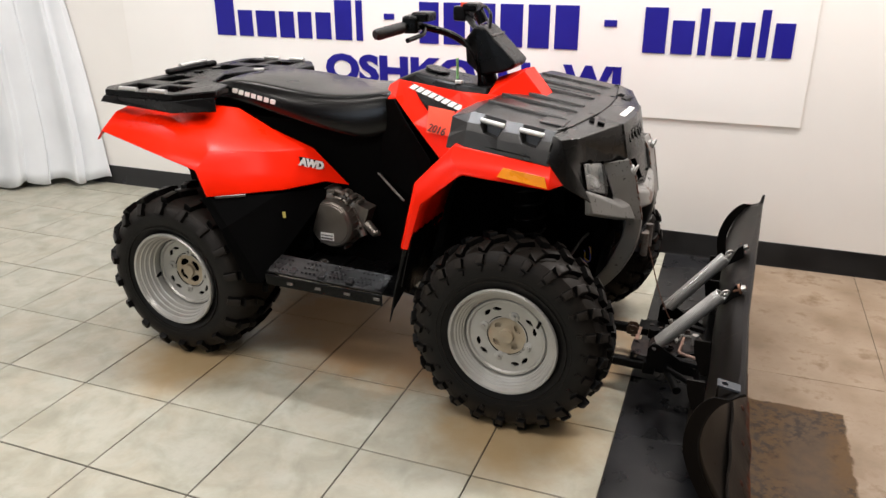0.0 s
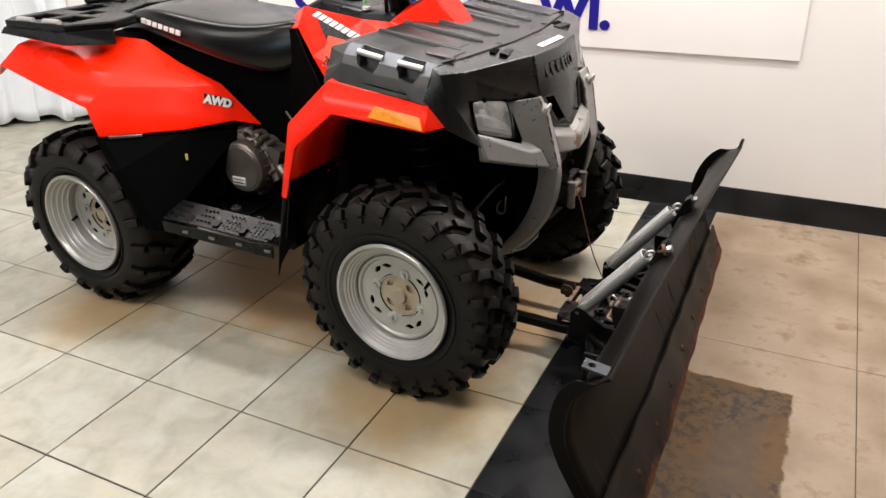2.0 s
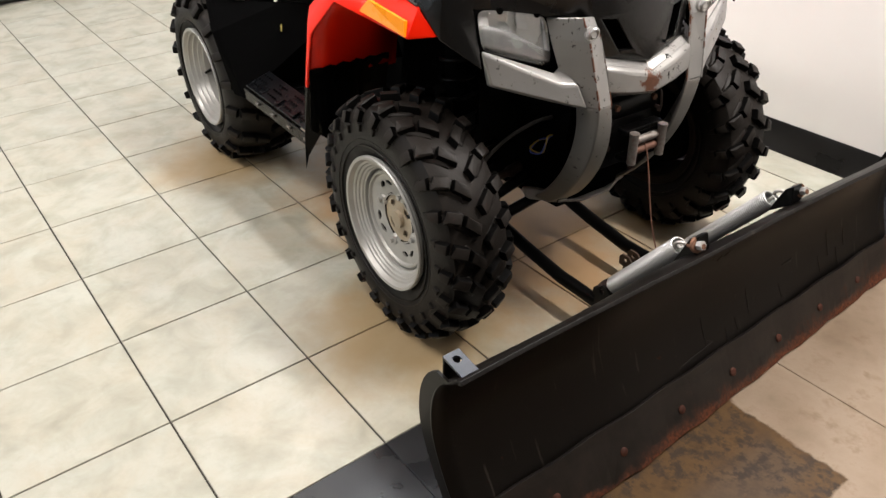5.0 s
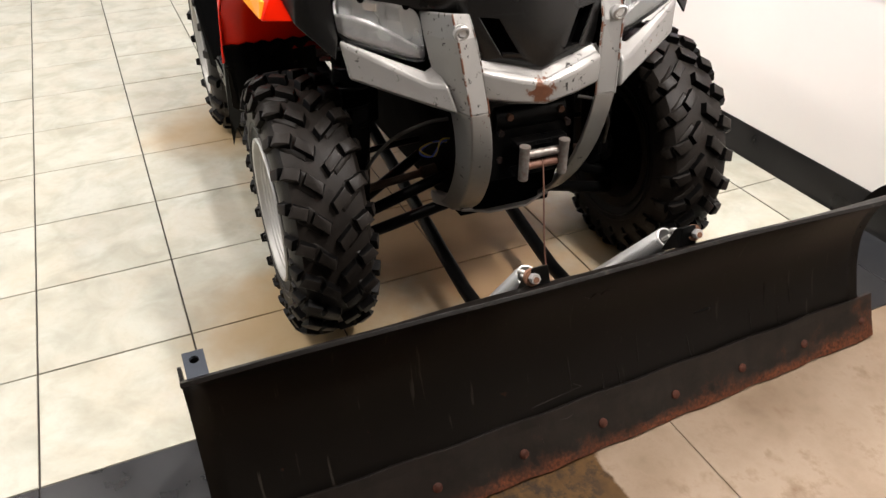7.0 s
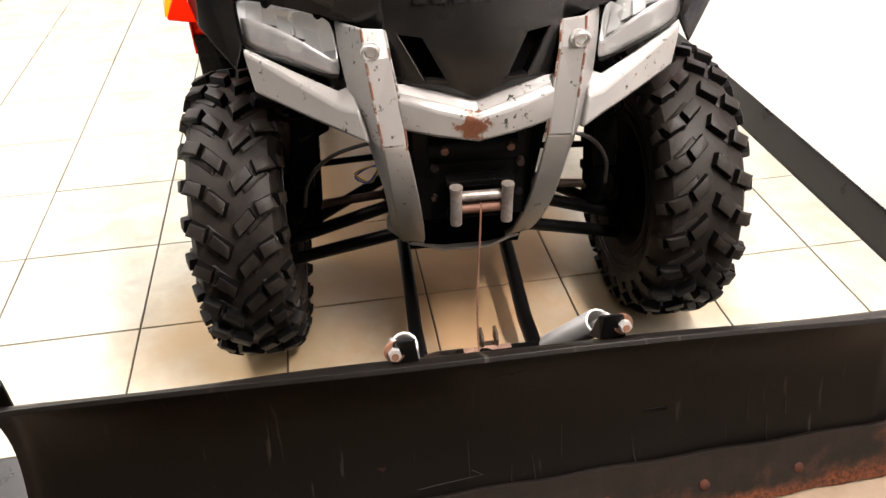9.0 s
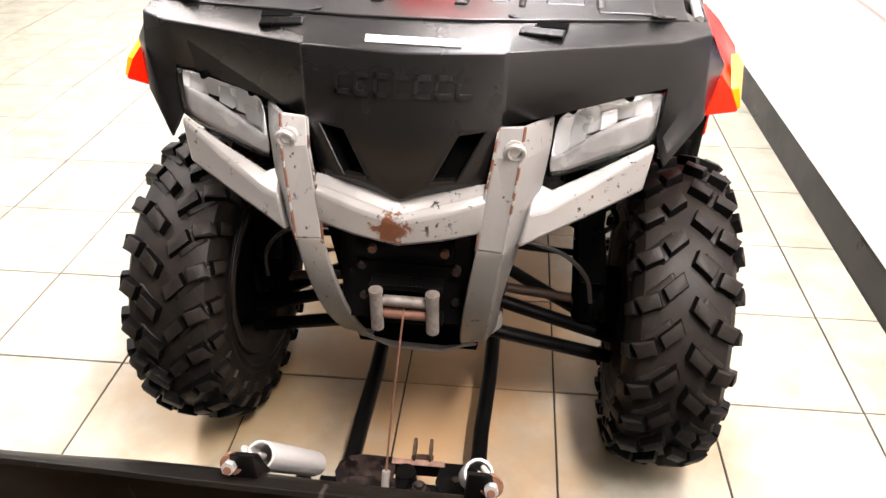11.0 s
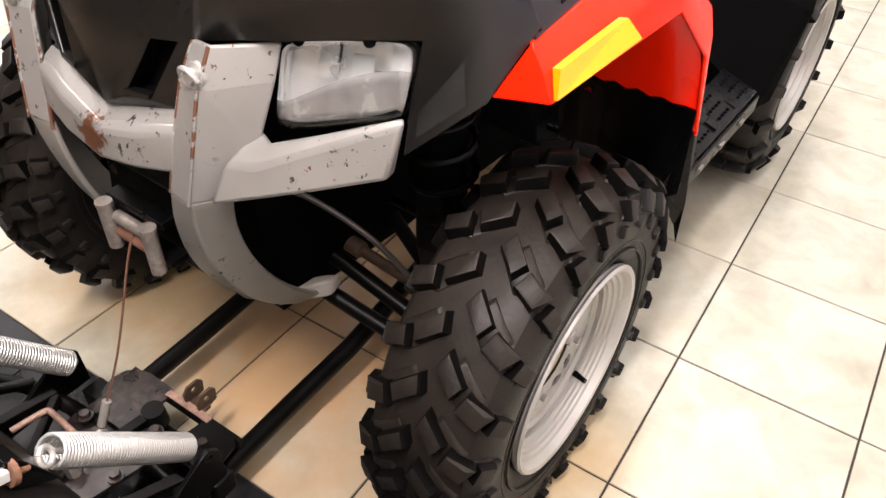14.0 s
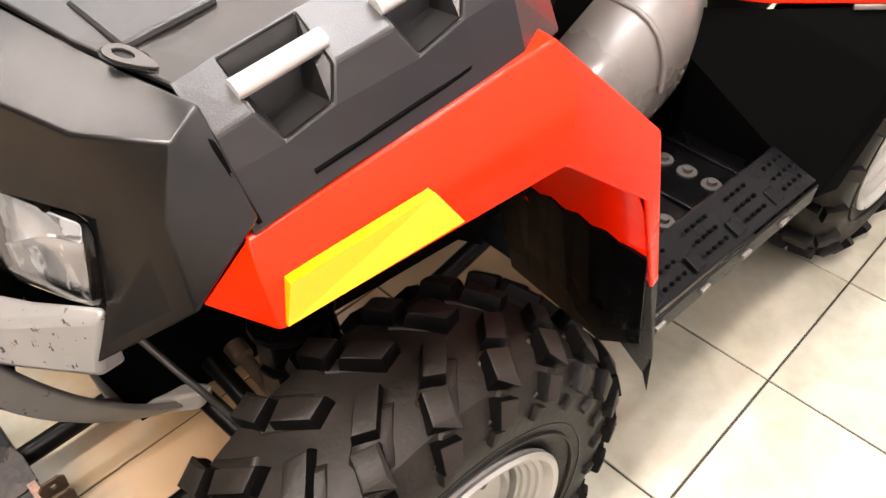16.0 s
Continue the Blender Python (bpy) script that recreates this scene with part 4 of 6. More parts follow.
for s in (1, -1):
    for x0_, x1_, ya, yb in ((0.085, -0.13, 0.115, 0.150), (0.085, -0.13, 0.205, 0.272)):
        z0_, z1_ = 0.9655, 0.9975
        part("lid_groove", Shape().rings([[(x0_, s * ya, z0_), (x0_, s * yb, z0_), (x1_, s * yb, z1_), (x1_, s * ya, z1_)], [(x0_ - 0.008, s * (ya + 0.005), z0_ + 0.005), (x0_ - 0.008, s * (yb - 0.005), z0_ + 0.005), (x1_ + 0.008, s * (yb - 0.005), z1_ + 0.004), (x1_ + 0.008, s * (ya + 0.005), z1_ + 0.004)]]), LIDM, rack)

# headlights
for s in (1, -1):
    ot, ob, ti, bi = Vector((0.173, 0.403, 0.872)), Vector((0.190, 0.398, 0.786)), Vector((0.208, 0.236, 0.838)), Vector((0.228, 0.226, 0.724))
    out = Vector((0.90, 0.42, 0.02)).normalized()
    def on_lamp(u, v, lift):
        p = ti.lerp(ot, u).lerp(bi.lerp(ob, u), v)
        return p + out * lift
    N = 14

    def rounded(u, v, k):
        return k * (1 - (2 * u - 1) ** 4) * (1 - (2 * v - 1) ** 4)

    def soft(u, v):
        a, b = 2 * u - 1, 2 * v - 1
        return 0.5 + 0.5 * a * math.sqrt(1 - 0.17 * b ** 6), 0.5 + 0.5 * b * math.sqrt(1 - 0.24 * a ** 6)

    def bowl(lift, depth):
        return Shape().grid([flip([on_lamp(*soft(u / N, v / N), lift + rounded(u / N, v / N, depth)) for u in range(N + 1)], s) for v in range(N + 1)])

    lamp = part("headlight", bowl(-0.004, -0.050), CHROME, ATV, "clear headlight with a chrome reflector", smooth=50)
    brow = []
    for k in range(N + 1):
        u = 0.03 + 0.94 * k / N
        v0 = 0.42 + 0.34 * (1 - u) ** 1.8 - 0.10 * math.sin(math.pi * u) * u
        brow.append([on_lamp(*soft(u, min(0.97, v0 + (0.97 - min(0.97, v0)) * q / 4)), -0.006 + rounded(u, 0.7, 0.004)) for q in range(5)])
    part("lens_insert", Shape().grid([flip(r, s) for r in brow]), FROST, lamp, "frosted ribbed lower lens", smooth=50, solid=0.002)
    # tilted mirror facets in upright bands
    for k, (ua, ub, va, vb, da, db) in enumerate(((0.05, 0.255, 0.06, 0.84, -0.020, -0.026), (0.255, 0.41, 0.06, 0.38, -0.026, -0.022), (0.255, 0.42, 0.38, 0.72, -0.024, -0.027), (0.42, 0.52, 0.06, 0.60, -0.030, -0.030),
                                                    (0.52, 0.68, 0.06, 0.30, -0.026, -0.022), (0.52, 0.68, 0.30, 0.56, -0.022, -0.026), (0.68, 0.81, 0.06, 0.50, -0.024, -0.020), (0.81, 0.95, 0.08, 0.46, -0.019, -0.015))):
        tilt = 0.003 * (-1) ** k
        quad = [on_lamp(*soft(ua, va), da + tilt), on_lamp(*soft(ub, va), db + tilt), on_lamp(*soft(ub, vb), db - tilt), on_lamp(*soft(ua, vb), da - tilt)]
        part("reflector_facet", Shape().rings([flip(quad, s), flip([p - out * 0.012 for p in quad], s)]), CHROME, lamp)
    glass = part("lens", bowl(0.003, 0.011), LENS, lamp, smooth=50, solid=0.0025)
    glass.visible_shadow = False
    rim_uv = [(k / 8, 0) for k in range(8)] + [(1, k / 8) for k in range(8)] + [(1 - k / 8, 1) for k in range(8)] + [(0, 1 - k / 8) for k in range(9)]
    # black tube adds the shade of the gap round the lens
    part("gasket_and_gap", Shape().tube(flip([on_lamp(*soft(u, v), -0.004) for u, v in rim_uv], s), 0.0052, 8), DEEP, lamp, smooth=60)
    part("lamp_housing", Shape().rings([flip([on_lamp(u, v, d) for u, v in ((-0.05, 0.0), (1.0, 0.0), (1.0, 1.04), (-0.05, 1.04))], s) for d in (-0.056, -0.12)]), DEEP, lamp)
    for u in (0.14, 0.66):
        part("lens_tab", Shape().tube(flip([on_lamp(u, 0.02, -0.010), on_lamp(u, 0.0, 0.008)], s), 0.0075, 10), DEEP, lamp, smooth=50)

# bumper: two posts, side wings and a chevron bar
bumper = part("bumper", Shape().grid([
    [(0.292, -0.14, 0.728), (0.307, -0.07, 0.712), (0.315, 0, 0.692), (0.307, 0.07, 0.712), (0.292, 0.14, 0.728)],
    [(0.306, -0.138, 0.718), (0.321, -0.07, 0.7), (0.326, 0, 0.682), (0.321, 0.07, 0.7), (0.306, 0.138, 0.718)],
    [(0.313, -0.134, 0.672), (0.326, -0.07, 0.66), (0.330, 0, 0.648), (0.326, 0.07, 0.66), (0.313, 0.134, 0.672)],
    [(0.289, -0.13, 0.662), (0.299, -0.07, 0.648), (0.303, 0, 0.638), (0.299, 0.07, 0.648), (0.289, 0.13, 0.662)]]), SILVER, ATV, "silver painted bumper, chipped and rusted through in places", solid=0.012, bevel=0.006, smooth=40)
part("bumper_shelf", Shape().grid([[(0.280, -0.14, 0.738), (0.284, -0.07, 0.727), (0.286, 0, 0.712), (0.284, 0.07, 0.727), (0.280, 0.14, 0.738)], [(0.296, -0.14, 0.727), (0.311, -0.07, 0.711), (0.318, 0, 0.69), (0.311, 0.07, 0.711), (0.296, 0.14, 0.727)]]), SILVER, bumper, solid=0.006)
for s in (1, -1):
    post_rows = [flip(r, s) for r in (
        [(0.262, 0.153, 0.830), (0.272, 0.190, 0.838), (0.206, 0.232, 0.830)],
        [(0.285, 0.148, 0.790), (0.296, 0.186, 0.790), (0.222, 0.230, 0.788)],
        [(0.306, 0.134, 0.705), (0.314, 0.176, 0.705), (0.250, 0.218, 0.706)],
        [(0.321, 0.128, 0.640), (0.327, 0.168, 0.642), (0.284, 0.196, 0.645)])]
    part("bumper_post", Shape().grid(post_rows), SILVER, bumper, "silver bumper post with paint worn off its edges", solid=0.010, bevel=0.004)
    for c, dx in ((0, 0.003), (1, 0.004)):
        part("worn_edge", Shape().tube([(r[c][0] + dx, r[c][1] + (0.0015 * s if c else -0.0015 * s), r[c][2]) for r in post_rows], 0.0024, 8), WORN, bumper, "post edge worn to rusty metal", smooth=60)
    strap = [flip(r, s) for r in (
        [(0.320, 0.127, 0.642), (0.326, 0.168, 0.644), (0.282, 0.194, 0.645)],
        [(0.320, 0.118, 0.590), (0.320, 0.162, 0.588), (0.276, 0.182, 0.590)],
        [(0.307, 0.108, 0.520), (0.302, 0.154, 0.515), (0.254, 0.168, 0.518)],
        [(0.275, 0.099, 0.445), (0.266, 0.146, 0.440), (0.218, 0.160, 0.442)],
        [(0.225, 0.092, 0.372), (0.210, 0.138, 0.366), (0.165, 0.154, 0.368)],
        [(0.165, 0.088, 0.318), (0.148, 0.132, 0.312), (0.108, 0.150, 0.316)])]
    part("bumper_strap", Shape().grid(list(zip(*[curve_points([r[c] for r in strap], 4) for c in range(3)]))), STRAP, bumper, "silver strap curving back under the nose", solid=0.010, bevel=0.003, smooth=30)
    wing = [flip(r, s) for r in (
        [(0.190, 0.398, 0.790), (0.200, 0.400, 0.782), (0.216, 0.388, 0.712), (0.190, 0.380, 0.705)],
        [(0.225, 0.310, 0.752), (0.244, 0.312, 0.738), (0.262, 0.300, 0.680), (0.225, 0.290, 0.672)],
        [(0.246, 0.240, 0.722), (0.276, 0.240, 0.700), (0.296, 0.228, 0.655), (0.255, 0.218, 0.645)],
        [(0.238, 0.212, 0.730), (0.296, 0.205, 0.700), (0.318, 0.192, 0.645), (0.275, 0.185, 0.638)])]
    part("bumper_wing", Shape().rings(wing), SILVER, bumper, "silver bumper wing under the headlight", bevel=0.008, smooth=40)
    part("bumper_foot", Shape().rings([flip(r, s) for r in ([(0.178, 0.086, 0.308), (0.178, 0.120, 0.316), (0.165, 0.120, 0.338), (0.165, 0.086, 0.332)], [(0.112, 0.130, 0.300), (0.102, 0.168, 0.310), (0.090, 0.165, 0.338), (0.100, 0.128, 0.332)], [(0.088, 0.142, 0.310), (0.078, 0.166, 0.318), (0.072, 0.162, 0.335), (0.082, 0.140, 0.330)])]), GUARD, bumper, bevel=0.005)
    bolt = Shape().tube([(0.270, s * 0.178, 0.800), (0.293, s * 0.178, 0.805)], 0.016, 16)
    bolt.tube([(0.292, s * 0.178, 0.805), (0.300, s * 0.178, 0.807)], 0.009, 6)
    eye = [(0.300 + 0.004 * math.sin(a), s * 0.180 + 0.013 * math.cos(a), 0.806 + 0.013 * math.sin(a)) for a in (2 * math.pi * k / 16 for k in range(17))]
    bolt.tube(eye, 0.0035, 8)
    part("eye_bolt", bolt, ZINC, bumper, "zinc eye bolt holding the bumper post", smooth=40)
part("skid_lip", Shape().grid([[(0.175, -0.10, 0.314), (0.190, -0.05, 0.306), (0.192, 0.05, 0.306), (0.175, 0.10, 0.314)], [(0.02, -0.12, 0.285), (0.02, -0.05, 0.280), (0.02, 0.05, 0.280), (0.02, 0.12, 0.285)]]), GUARD, bumper, solid=0.006, bevel=0.002)

# chassis: near-black filler hull; the shade behind the panels is in its colour
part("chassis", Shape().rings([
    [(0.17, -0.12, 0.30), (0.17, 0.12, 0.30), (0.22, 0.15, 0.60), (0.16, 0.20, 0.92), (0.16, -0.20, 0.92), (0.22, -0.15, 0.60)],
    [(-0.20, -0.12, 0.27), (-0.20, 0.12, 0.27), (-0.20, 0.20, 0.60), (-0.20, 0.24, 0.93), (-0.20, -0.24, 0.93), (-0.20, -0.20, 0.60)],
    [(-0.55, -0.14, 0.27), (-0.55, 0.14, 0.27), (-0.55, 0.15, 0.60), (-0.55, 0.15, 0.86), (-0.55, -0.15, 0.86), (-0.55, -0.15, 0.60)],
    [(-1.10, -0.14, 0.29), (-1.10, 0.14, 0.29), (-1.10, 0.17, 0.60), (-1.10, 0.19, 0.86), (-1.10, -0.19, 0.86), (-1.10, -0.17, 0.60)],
    [(-1.50, -0.12, 0.36), (-1.50, 0.12, 0.36), (-1.50, 0.16, 0.60), (-1.50, 0.30, 0.88), (-1.50, -0.30, 0.88), (-1.50, -0.16, 0.60)]]), DEEP, ATV, "near-black filler hull for the frame and engine bay")
# near-black filler behind the headlights, so nothing shows through
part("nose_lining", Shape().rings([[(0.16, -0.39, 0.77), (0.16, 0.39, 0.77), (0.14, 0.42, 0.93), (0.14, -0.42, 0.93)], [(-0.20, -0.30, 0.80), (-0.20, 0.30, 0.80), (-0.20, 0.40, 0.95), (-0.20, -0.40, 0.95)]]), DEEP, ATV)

# winch and roller fairlead
winch = part("winch", Shape().tube([(0.245, -0.085, 0.590), (0.245, 0.085, 0.590)], 0.034, 24), FRAMEB, ATV, "black winch with a rusty roller fairlead", smooth=40)
part("winch_plate", Shape().box((0.265, 0.0, 0.545), (0.012, 0.23, 0.19), pose(0, 0, 0, 0, -8, 0)), FRAMEB, winch, bevel=0.003)
for y in (-0.041, 0.056):
    s = Shape().tube([(0.330, y, 0.545), (0.330, y, 0.470)], 0.0112, 16)
    s.tube([(0.330, y, 0.551), (0.330, y, 0.545)], 0.0125, 16)
    part("fairlead_roller", s, ROLLER, winch, "worn steel roller", smooth=40)
for z, mm in ((0.524, ROLLER), (0.498, CABLE)):
    part("fairlead_roller", Shape().tube([(0.322, -0.030, z), (0.322, 0.046, z)], 0.010, 14), mm, winch, smooth=40)
part("fairlead_frame", Shape().box((0.302, 0.0075, 0.548), (0.03, 0.125, 0.012)).box((0.302, 0.0075, 0.478), (0.03, 0.125, 0.012)), FRAMEB, winch, bevel=0.002)
for y, z in ((-0.075, 0.565), (0.090, 0.565), (-0.075, 0.50), (0.09, 0.50), (-0.055, 0.60), (0.07, 0.60)):
    part("winch_bolt", Shape().tube([(0.268, y, z), (0.284, y, z)], 0.008, 6), PIVOT if z < 0.59 else RUST, winch)
part("rope_ferrule", Shape().tube([(0.441, -0.0125, 0.232), (0.462, -0.0137, 0.190)], 0.0075, 12), GUARD, ATV, "crimped ferrule at the rope end", smooth=50)
part("winch_rope", Shape().tube(curve_points([(0.325, 0.006, 0.512), (0.345, 0.003, 0.470), (0.400, -0.010, 0.310), (0.470, -0.014, 0.178)], 5), 0.0019, 8), CABLE, ATV, "rusty wire rope running down from the winch", smooth=60)

# front suspension
for s in (1, -1):
    for p, q, r in (((0.06, 0.09, 0.368), (0.03, 0.40, 0.252), 0.0150), ((-0.12, 0.09, 0.352), (-0.01, 0.40, 0.240), 0.0140), ((0.09, 0.10, 0.300), (0.035, 0.40, 0.200), 0.0155)):
        part("suspension_arm", Shape().tube(flip([p, q], s), r, 12), FRAMEB, ATV, "black tubular suspension arm", smooth=40)
    part("drive_shaft", Shape().tube(flip([(0.02, 0.09, 0.364), (0.02, 0.165, 0.354), (0.02, 0.170, 0.354), (0.02, 0.305, 0.340), (0.02, 0.310, 0.340), (0.02, 0.330, 0.338)], s), [0.016, 0.016, 0.0105, 0.0105, 0.015, 0.015], 12), SHAFT, ATV, "rusty brown drive shaft", smooth=40)
    boot = [(0.02, s * (0.322 + 0.008 * k), 0.339 - 0.0010 * k) for k in range(9)]
    part("shaft_boot", Shape().tube(boot, [0.020 + 0.0022 * k + (0.007 if k % 2 else 0) for k in range(9)], 18), SIDES, ATV, "ribbed rubber shaft boot")
    part("strut", Shape().tube(flip([(0.02, 0.338, 0.30), (0.015, 0.325, 0.52), (0.01, 0.314, 0.53), (-0.01, 0.30, 0.80)], s), [0.030, 0.030, 0.042, 0.042], 18), DEEP, ATV, "black suspension strut", smooth=40)
    coil = [((0.015 - 0.02 * t + 0.046 * math.cos(t * 34)), s * (0.333 - 0.03 * t) + 0.046 * math.sin(t * 34), 0.53 + 0.25 * t) for t in (k / 80 for k in range(81))]
    part("strut_spring", Shape().tube(coil, 0.006, 6), FRAMEB, ATV, smooth=60)
    part("knuckle", Shape().box((0.0, s * 0.385, 0.32), (0.07, 0.045, 0.16)), DEEP, ATV, bevel=0.012)
    part("strut_bracket", Shape().rings([flip(r, s) for r in ([(0.052, 0.318, 0.40), (0.052, 0.372, 0.40), (-0.02, 0.372, 0.40), (-0.02, 0.318, 0.40)], [(0.058, 0.308, 0.47), (0.058, 0.365, 0.47), (-0.02, 0.365, 0.47), (-0.02, 0.308, 0.47)], [(0.050, 0.300, 0.58), (0.050, 0.345, 0.58), (-0.02, 0.345, 0.58), (-0.02, 0.300, 0.58)])]), FRAMEB, ATV, "black strut bracket", bevel=0.006)
    for bz, by in ((0.43, 0.322), (0.50, 0.312)):
        part("bracket_bolt", Shape().tube(flip([(0.025, by + 0.004, bz), (0.025, by - 0.014, bz)], s), 0.010, 6), FRAMEB, ATV)
    part("tie_rod", Shape().tube(flip([(-0.08, 0.05, 0.405), (-0.09, 0.375, 0.380)], s), 0.008, 10), FRAMEB, ATV, smooth=40)
    part("brake_hose", Shape().tube(curve_points(flip([(0.16, 0.150, 0.562), (0.15, 0.200, 0.556), (0.13, 0.275, 0.520), (0.10, 0.325, 0.450), (0.07, 0.342, 0.370)], s), 6), 0.0045, 8), HOSE, ATV, "thin grey brake hose", smooth=60)
for mm, o in ((WIREB, 0.0), (WIREY, 0.007)):
    part("loose_wire", Shape().tube(curve_points([(0.165, -0.15, 0.515), (0.175, -0.175, 0.512 + o), (0.18, -0.20 + o, 0.485), (0.17, -0.225, 0.495 + o), (0.16, -0.19, 0.51), (0.15, -0.15, 0.50)], 5), 0.0020, 6), mm, ATV, "loose coloured wire behind the bumper", smooth=60)

# seat
prof = [(-1.44, 0.905, 0.10, 0.880), (-1.38, 0.955, 0.15, 0.885), (-1.24, 1.000, 0.185, 0.895), (-1.05, 0.990, 0.215, 0.875), (-0.90, 0.972, 0.222, 0.838), (-0.76, 0.968, 0.215, 0.808), (-0.65, 0.978, 0.200, 0.790), (-0.575, 0.992, 0.178, 0.815), (-0.535, 0.975, 0.16, 0.850)]
rings = []
for x, zt, w, zb in prof:
    hh = zt - zb
    half = [(w * 0.92, zb), (w * 1.0, zb + 0.25 * hh), (w * 0.98, zb + 0.58 * hh), (w * 0.90, zb + 0.84 * hh), (w * 0.84, zb + 0.94 * hh), (w * 0.72, zt - 0.005), (w * 0.35, zt + 0.001), (0.0, zt + 0.002)]
    rings.append([(x, y, z) for y, z in half] + [(x, -y, z) for y, z in half[-2::-1]])
seat = part("seat", Shape().rings(rings), VINYL, ATV, "black vinyl saddle seat", smooth=60, subsurf=2)
for k in range(7):
    x = -1.205 + k * 0.031
    for s in (1, -1):
        part("seat_mark", Shape().box((x, s * (0.186 + 0.0042 * k), 0.950 - 0.004 * k), (0.021, 0.006, 0.016), pose(0, 0, 0, s * 8, 8, 0)), WHITE, seat)
part("seat_badge", Shape().tube([(-1.235, 0.01, 0.999), (-1.235, 0.01, 1.0035)], 0.022, 20), ZINC, seat, smooth=40)

# tank and fairing
for s in (1, -1):
    T = dict(a=(-0.600, 0.085, 0.995), b=(-0.545, 0.115, 1.022), c=(-0.30, 0.155, 1.002), d=(-0.20, 0.165, 1.000), e=(-0.115, 0.055, 1.064), f=(-0.034, 0.052, 0.968), g=(-0.14, 0.27, 0.975), h=(-0.205, 0.275, 0.950), i=(-0.235, 0.320, 0.880), j=(-0.306, 0.310, 0.805), k=(-0.440, 0.232, 0.897), l=(-0.535, 0.172, 0.965), m=(-0.590, 0.150, 0.955), n=(-0.33, 0.065, 1.005), o=(-0.545, 0.050, 1.040), p=(-0.06, 0.15, 0.955))
    side = panel("side_fairing", T, ["a b l m", "b c k l", "c h i k", "i j k", "c d g h", "d e f p", "d p g"], RED, ATV, "glossy red tank side panel", s, 0.006, 0.005)
    # printed model stripe, kept as bars
    A, B, Cc = Vector((-0.482, 0.130, 1.008)), Vector((-0.233, 0.220, 0.953)), Vector((-0.255, 0.290, 0.880))
    nn = (B - A).cross(Cc - A).normalized()
    nn = nn if nn.y > 0 else -nn
    dn = nn.cross(B - A).normalized()
    dn = dn * 0.020 if dn.z < 0 else dn * -0.020
    lean = (B - A).normalized() * -0.005
    part("decal_ground", Shape().rings([flip([p + nn * l for p in (A - (B - A) * 0.06 - dn * 0.1, B - dn * 0.1, Cc, Cc - Vector((0.05, 0.018, 0.010)), A + (B - A) * 0.22 + dn * 1.9)], s) for l in (-0.012, 0.007)]), BLACK, side)
    for q in range(9):
        P0, P1 = A.lerp(B, q / 9), A.lerp(B, (q + 0.74) / 9)
        part("decal_bar", Shape().rings([flip([P0 - lean + nn * l, P1 - lean + nn * l, P1 + dn + lean + nn * l, P0 + dn + lean + nn * l], s) for l in (0.005, 0.010)]), WHITE, side)
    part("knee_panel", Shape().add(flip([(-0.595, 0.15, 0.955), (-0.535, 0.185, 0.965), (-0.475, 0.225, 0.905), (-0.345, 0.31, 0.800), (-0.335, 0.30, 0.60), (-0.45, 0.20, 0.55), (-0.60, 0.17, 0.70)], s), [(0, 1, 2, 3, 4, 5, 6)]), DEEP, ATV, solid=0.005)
dash = part("dash", Shape().rings([
    [(-0.60, -0.10, 0.96), (-0.60, 0.10, 0.96), (-0.585, 0.075, 1.012), (-0.585, -0.075, 1.012)],
    [(-0.50, -0.13, 0.96), (-0.50, 0.13, 0.96), (-0.50, 0.085, 1.048), (-0.50, -0.085, 1.048)],
    [(-0.34, -0.15, 0.96), (-0.34, 0.15, 0.96), (-0.34, 0.09, 1.020), (-0.34, -0.09, 1.020)],
    [(-0.22, -0.15, 0.96), (-0.22, 0.15, 0.96), (-0.22, 0.09, 1.015), (-0.22, -0.09, 1.015)]]), BLACK, ATV, "black console between the tank panels", bevel=0.012)
part("fuel_cap", Shape().tube([(-0.455, 0.0, 1.03), (-0.45, 0.0, 1.050)], 0.045, 24), BLACK, dash, bevel=0.005)
part("fairing_top", Shape().grid([[(-0.115, -0.055, 1.064), (-0.115, 0.055, 1.064)], [(-0.032, -0.052, 0.968), (-0.032, 0.052, 0.968)]]), RED, ATV, "red fairing tip", solid=0.006)
part("fairing_back", Shape().grid([[(-0.20, -0.16, 1.0), (-0.22, 0, 1.03), (-0.20, 0.16, 1.0)], [(-0.115, -0.055, 1.063), (-0.120, 0, 1.066), (-0.115, 0.055, 1.063)]]), RED, ATV, solid=0.006)
part("hang_tag", Shape().rings([[(-0.394, -0.196 - o, 0.958), (-0.288, -0.226 - o, 0.953), (-0.270, -0.300 - o, 0.888), (-0.370, -0.270 - o, 0.886)] for o in (0.012, 0.014)]), TAGRED, ATV, "red paper tag with a printed year")
tag_u = Vector((0.074, -0.028, -0.006)).normalized()
tag_n = Vector((-0.25, -0.80, 0.55)).normalized()
tag_v = tag_n.cross(tag_u).normalized()
tag_n = tag_u.cross(tag_v)
tm = Matrix(((tag_u.x, tag_v.x, tag_n.x, -0.366), (tag_u.y, tag_v.y, tag_n.y, -0.286), (tag_u.z, tag_v.z, tag_n.z, 0.893), (0, 0, 0, 1)))
letters("2016", 0.038, INK, tm, ATV, "tag_year", 0.003, 0.075)

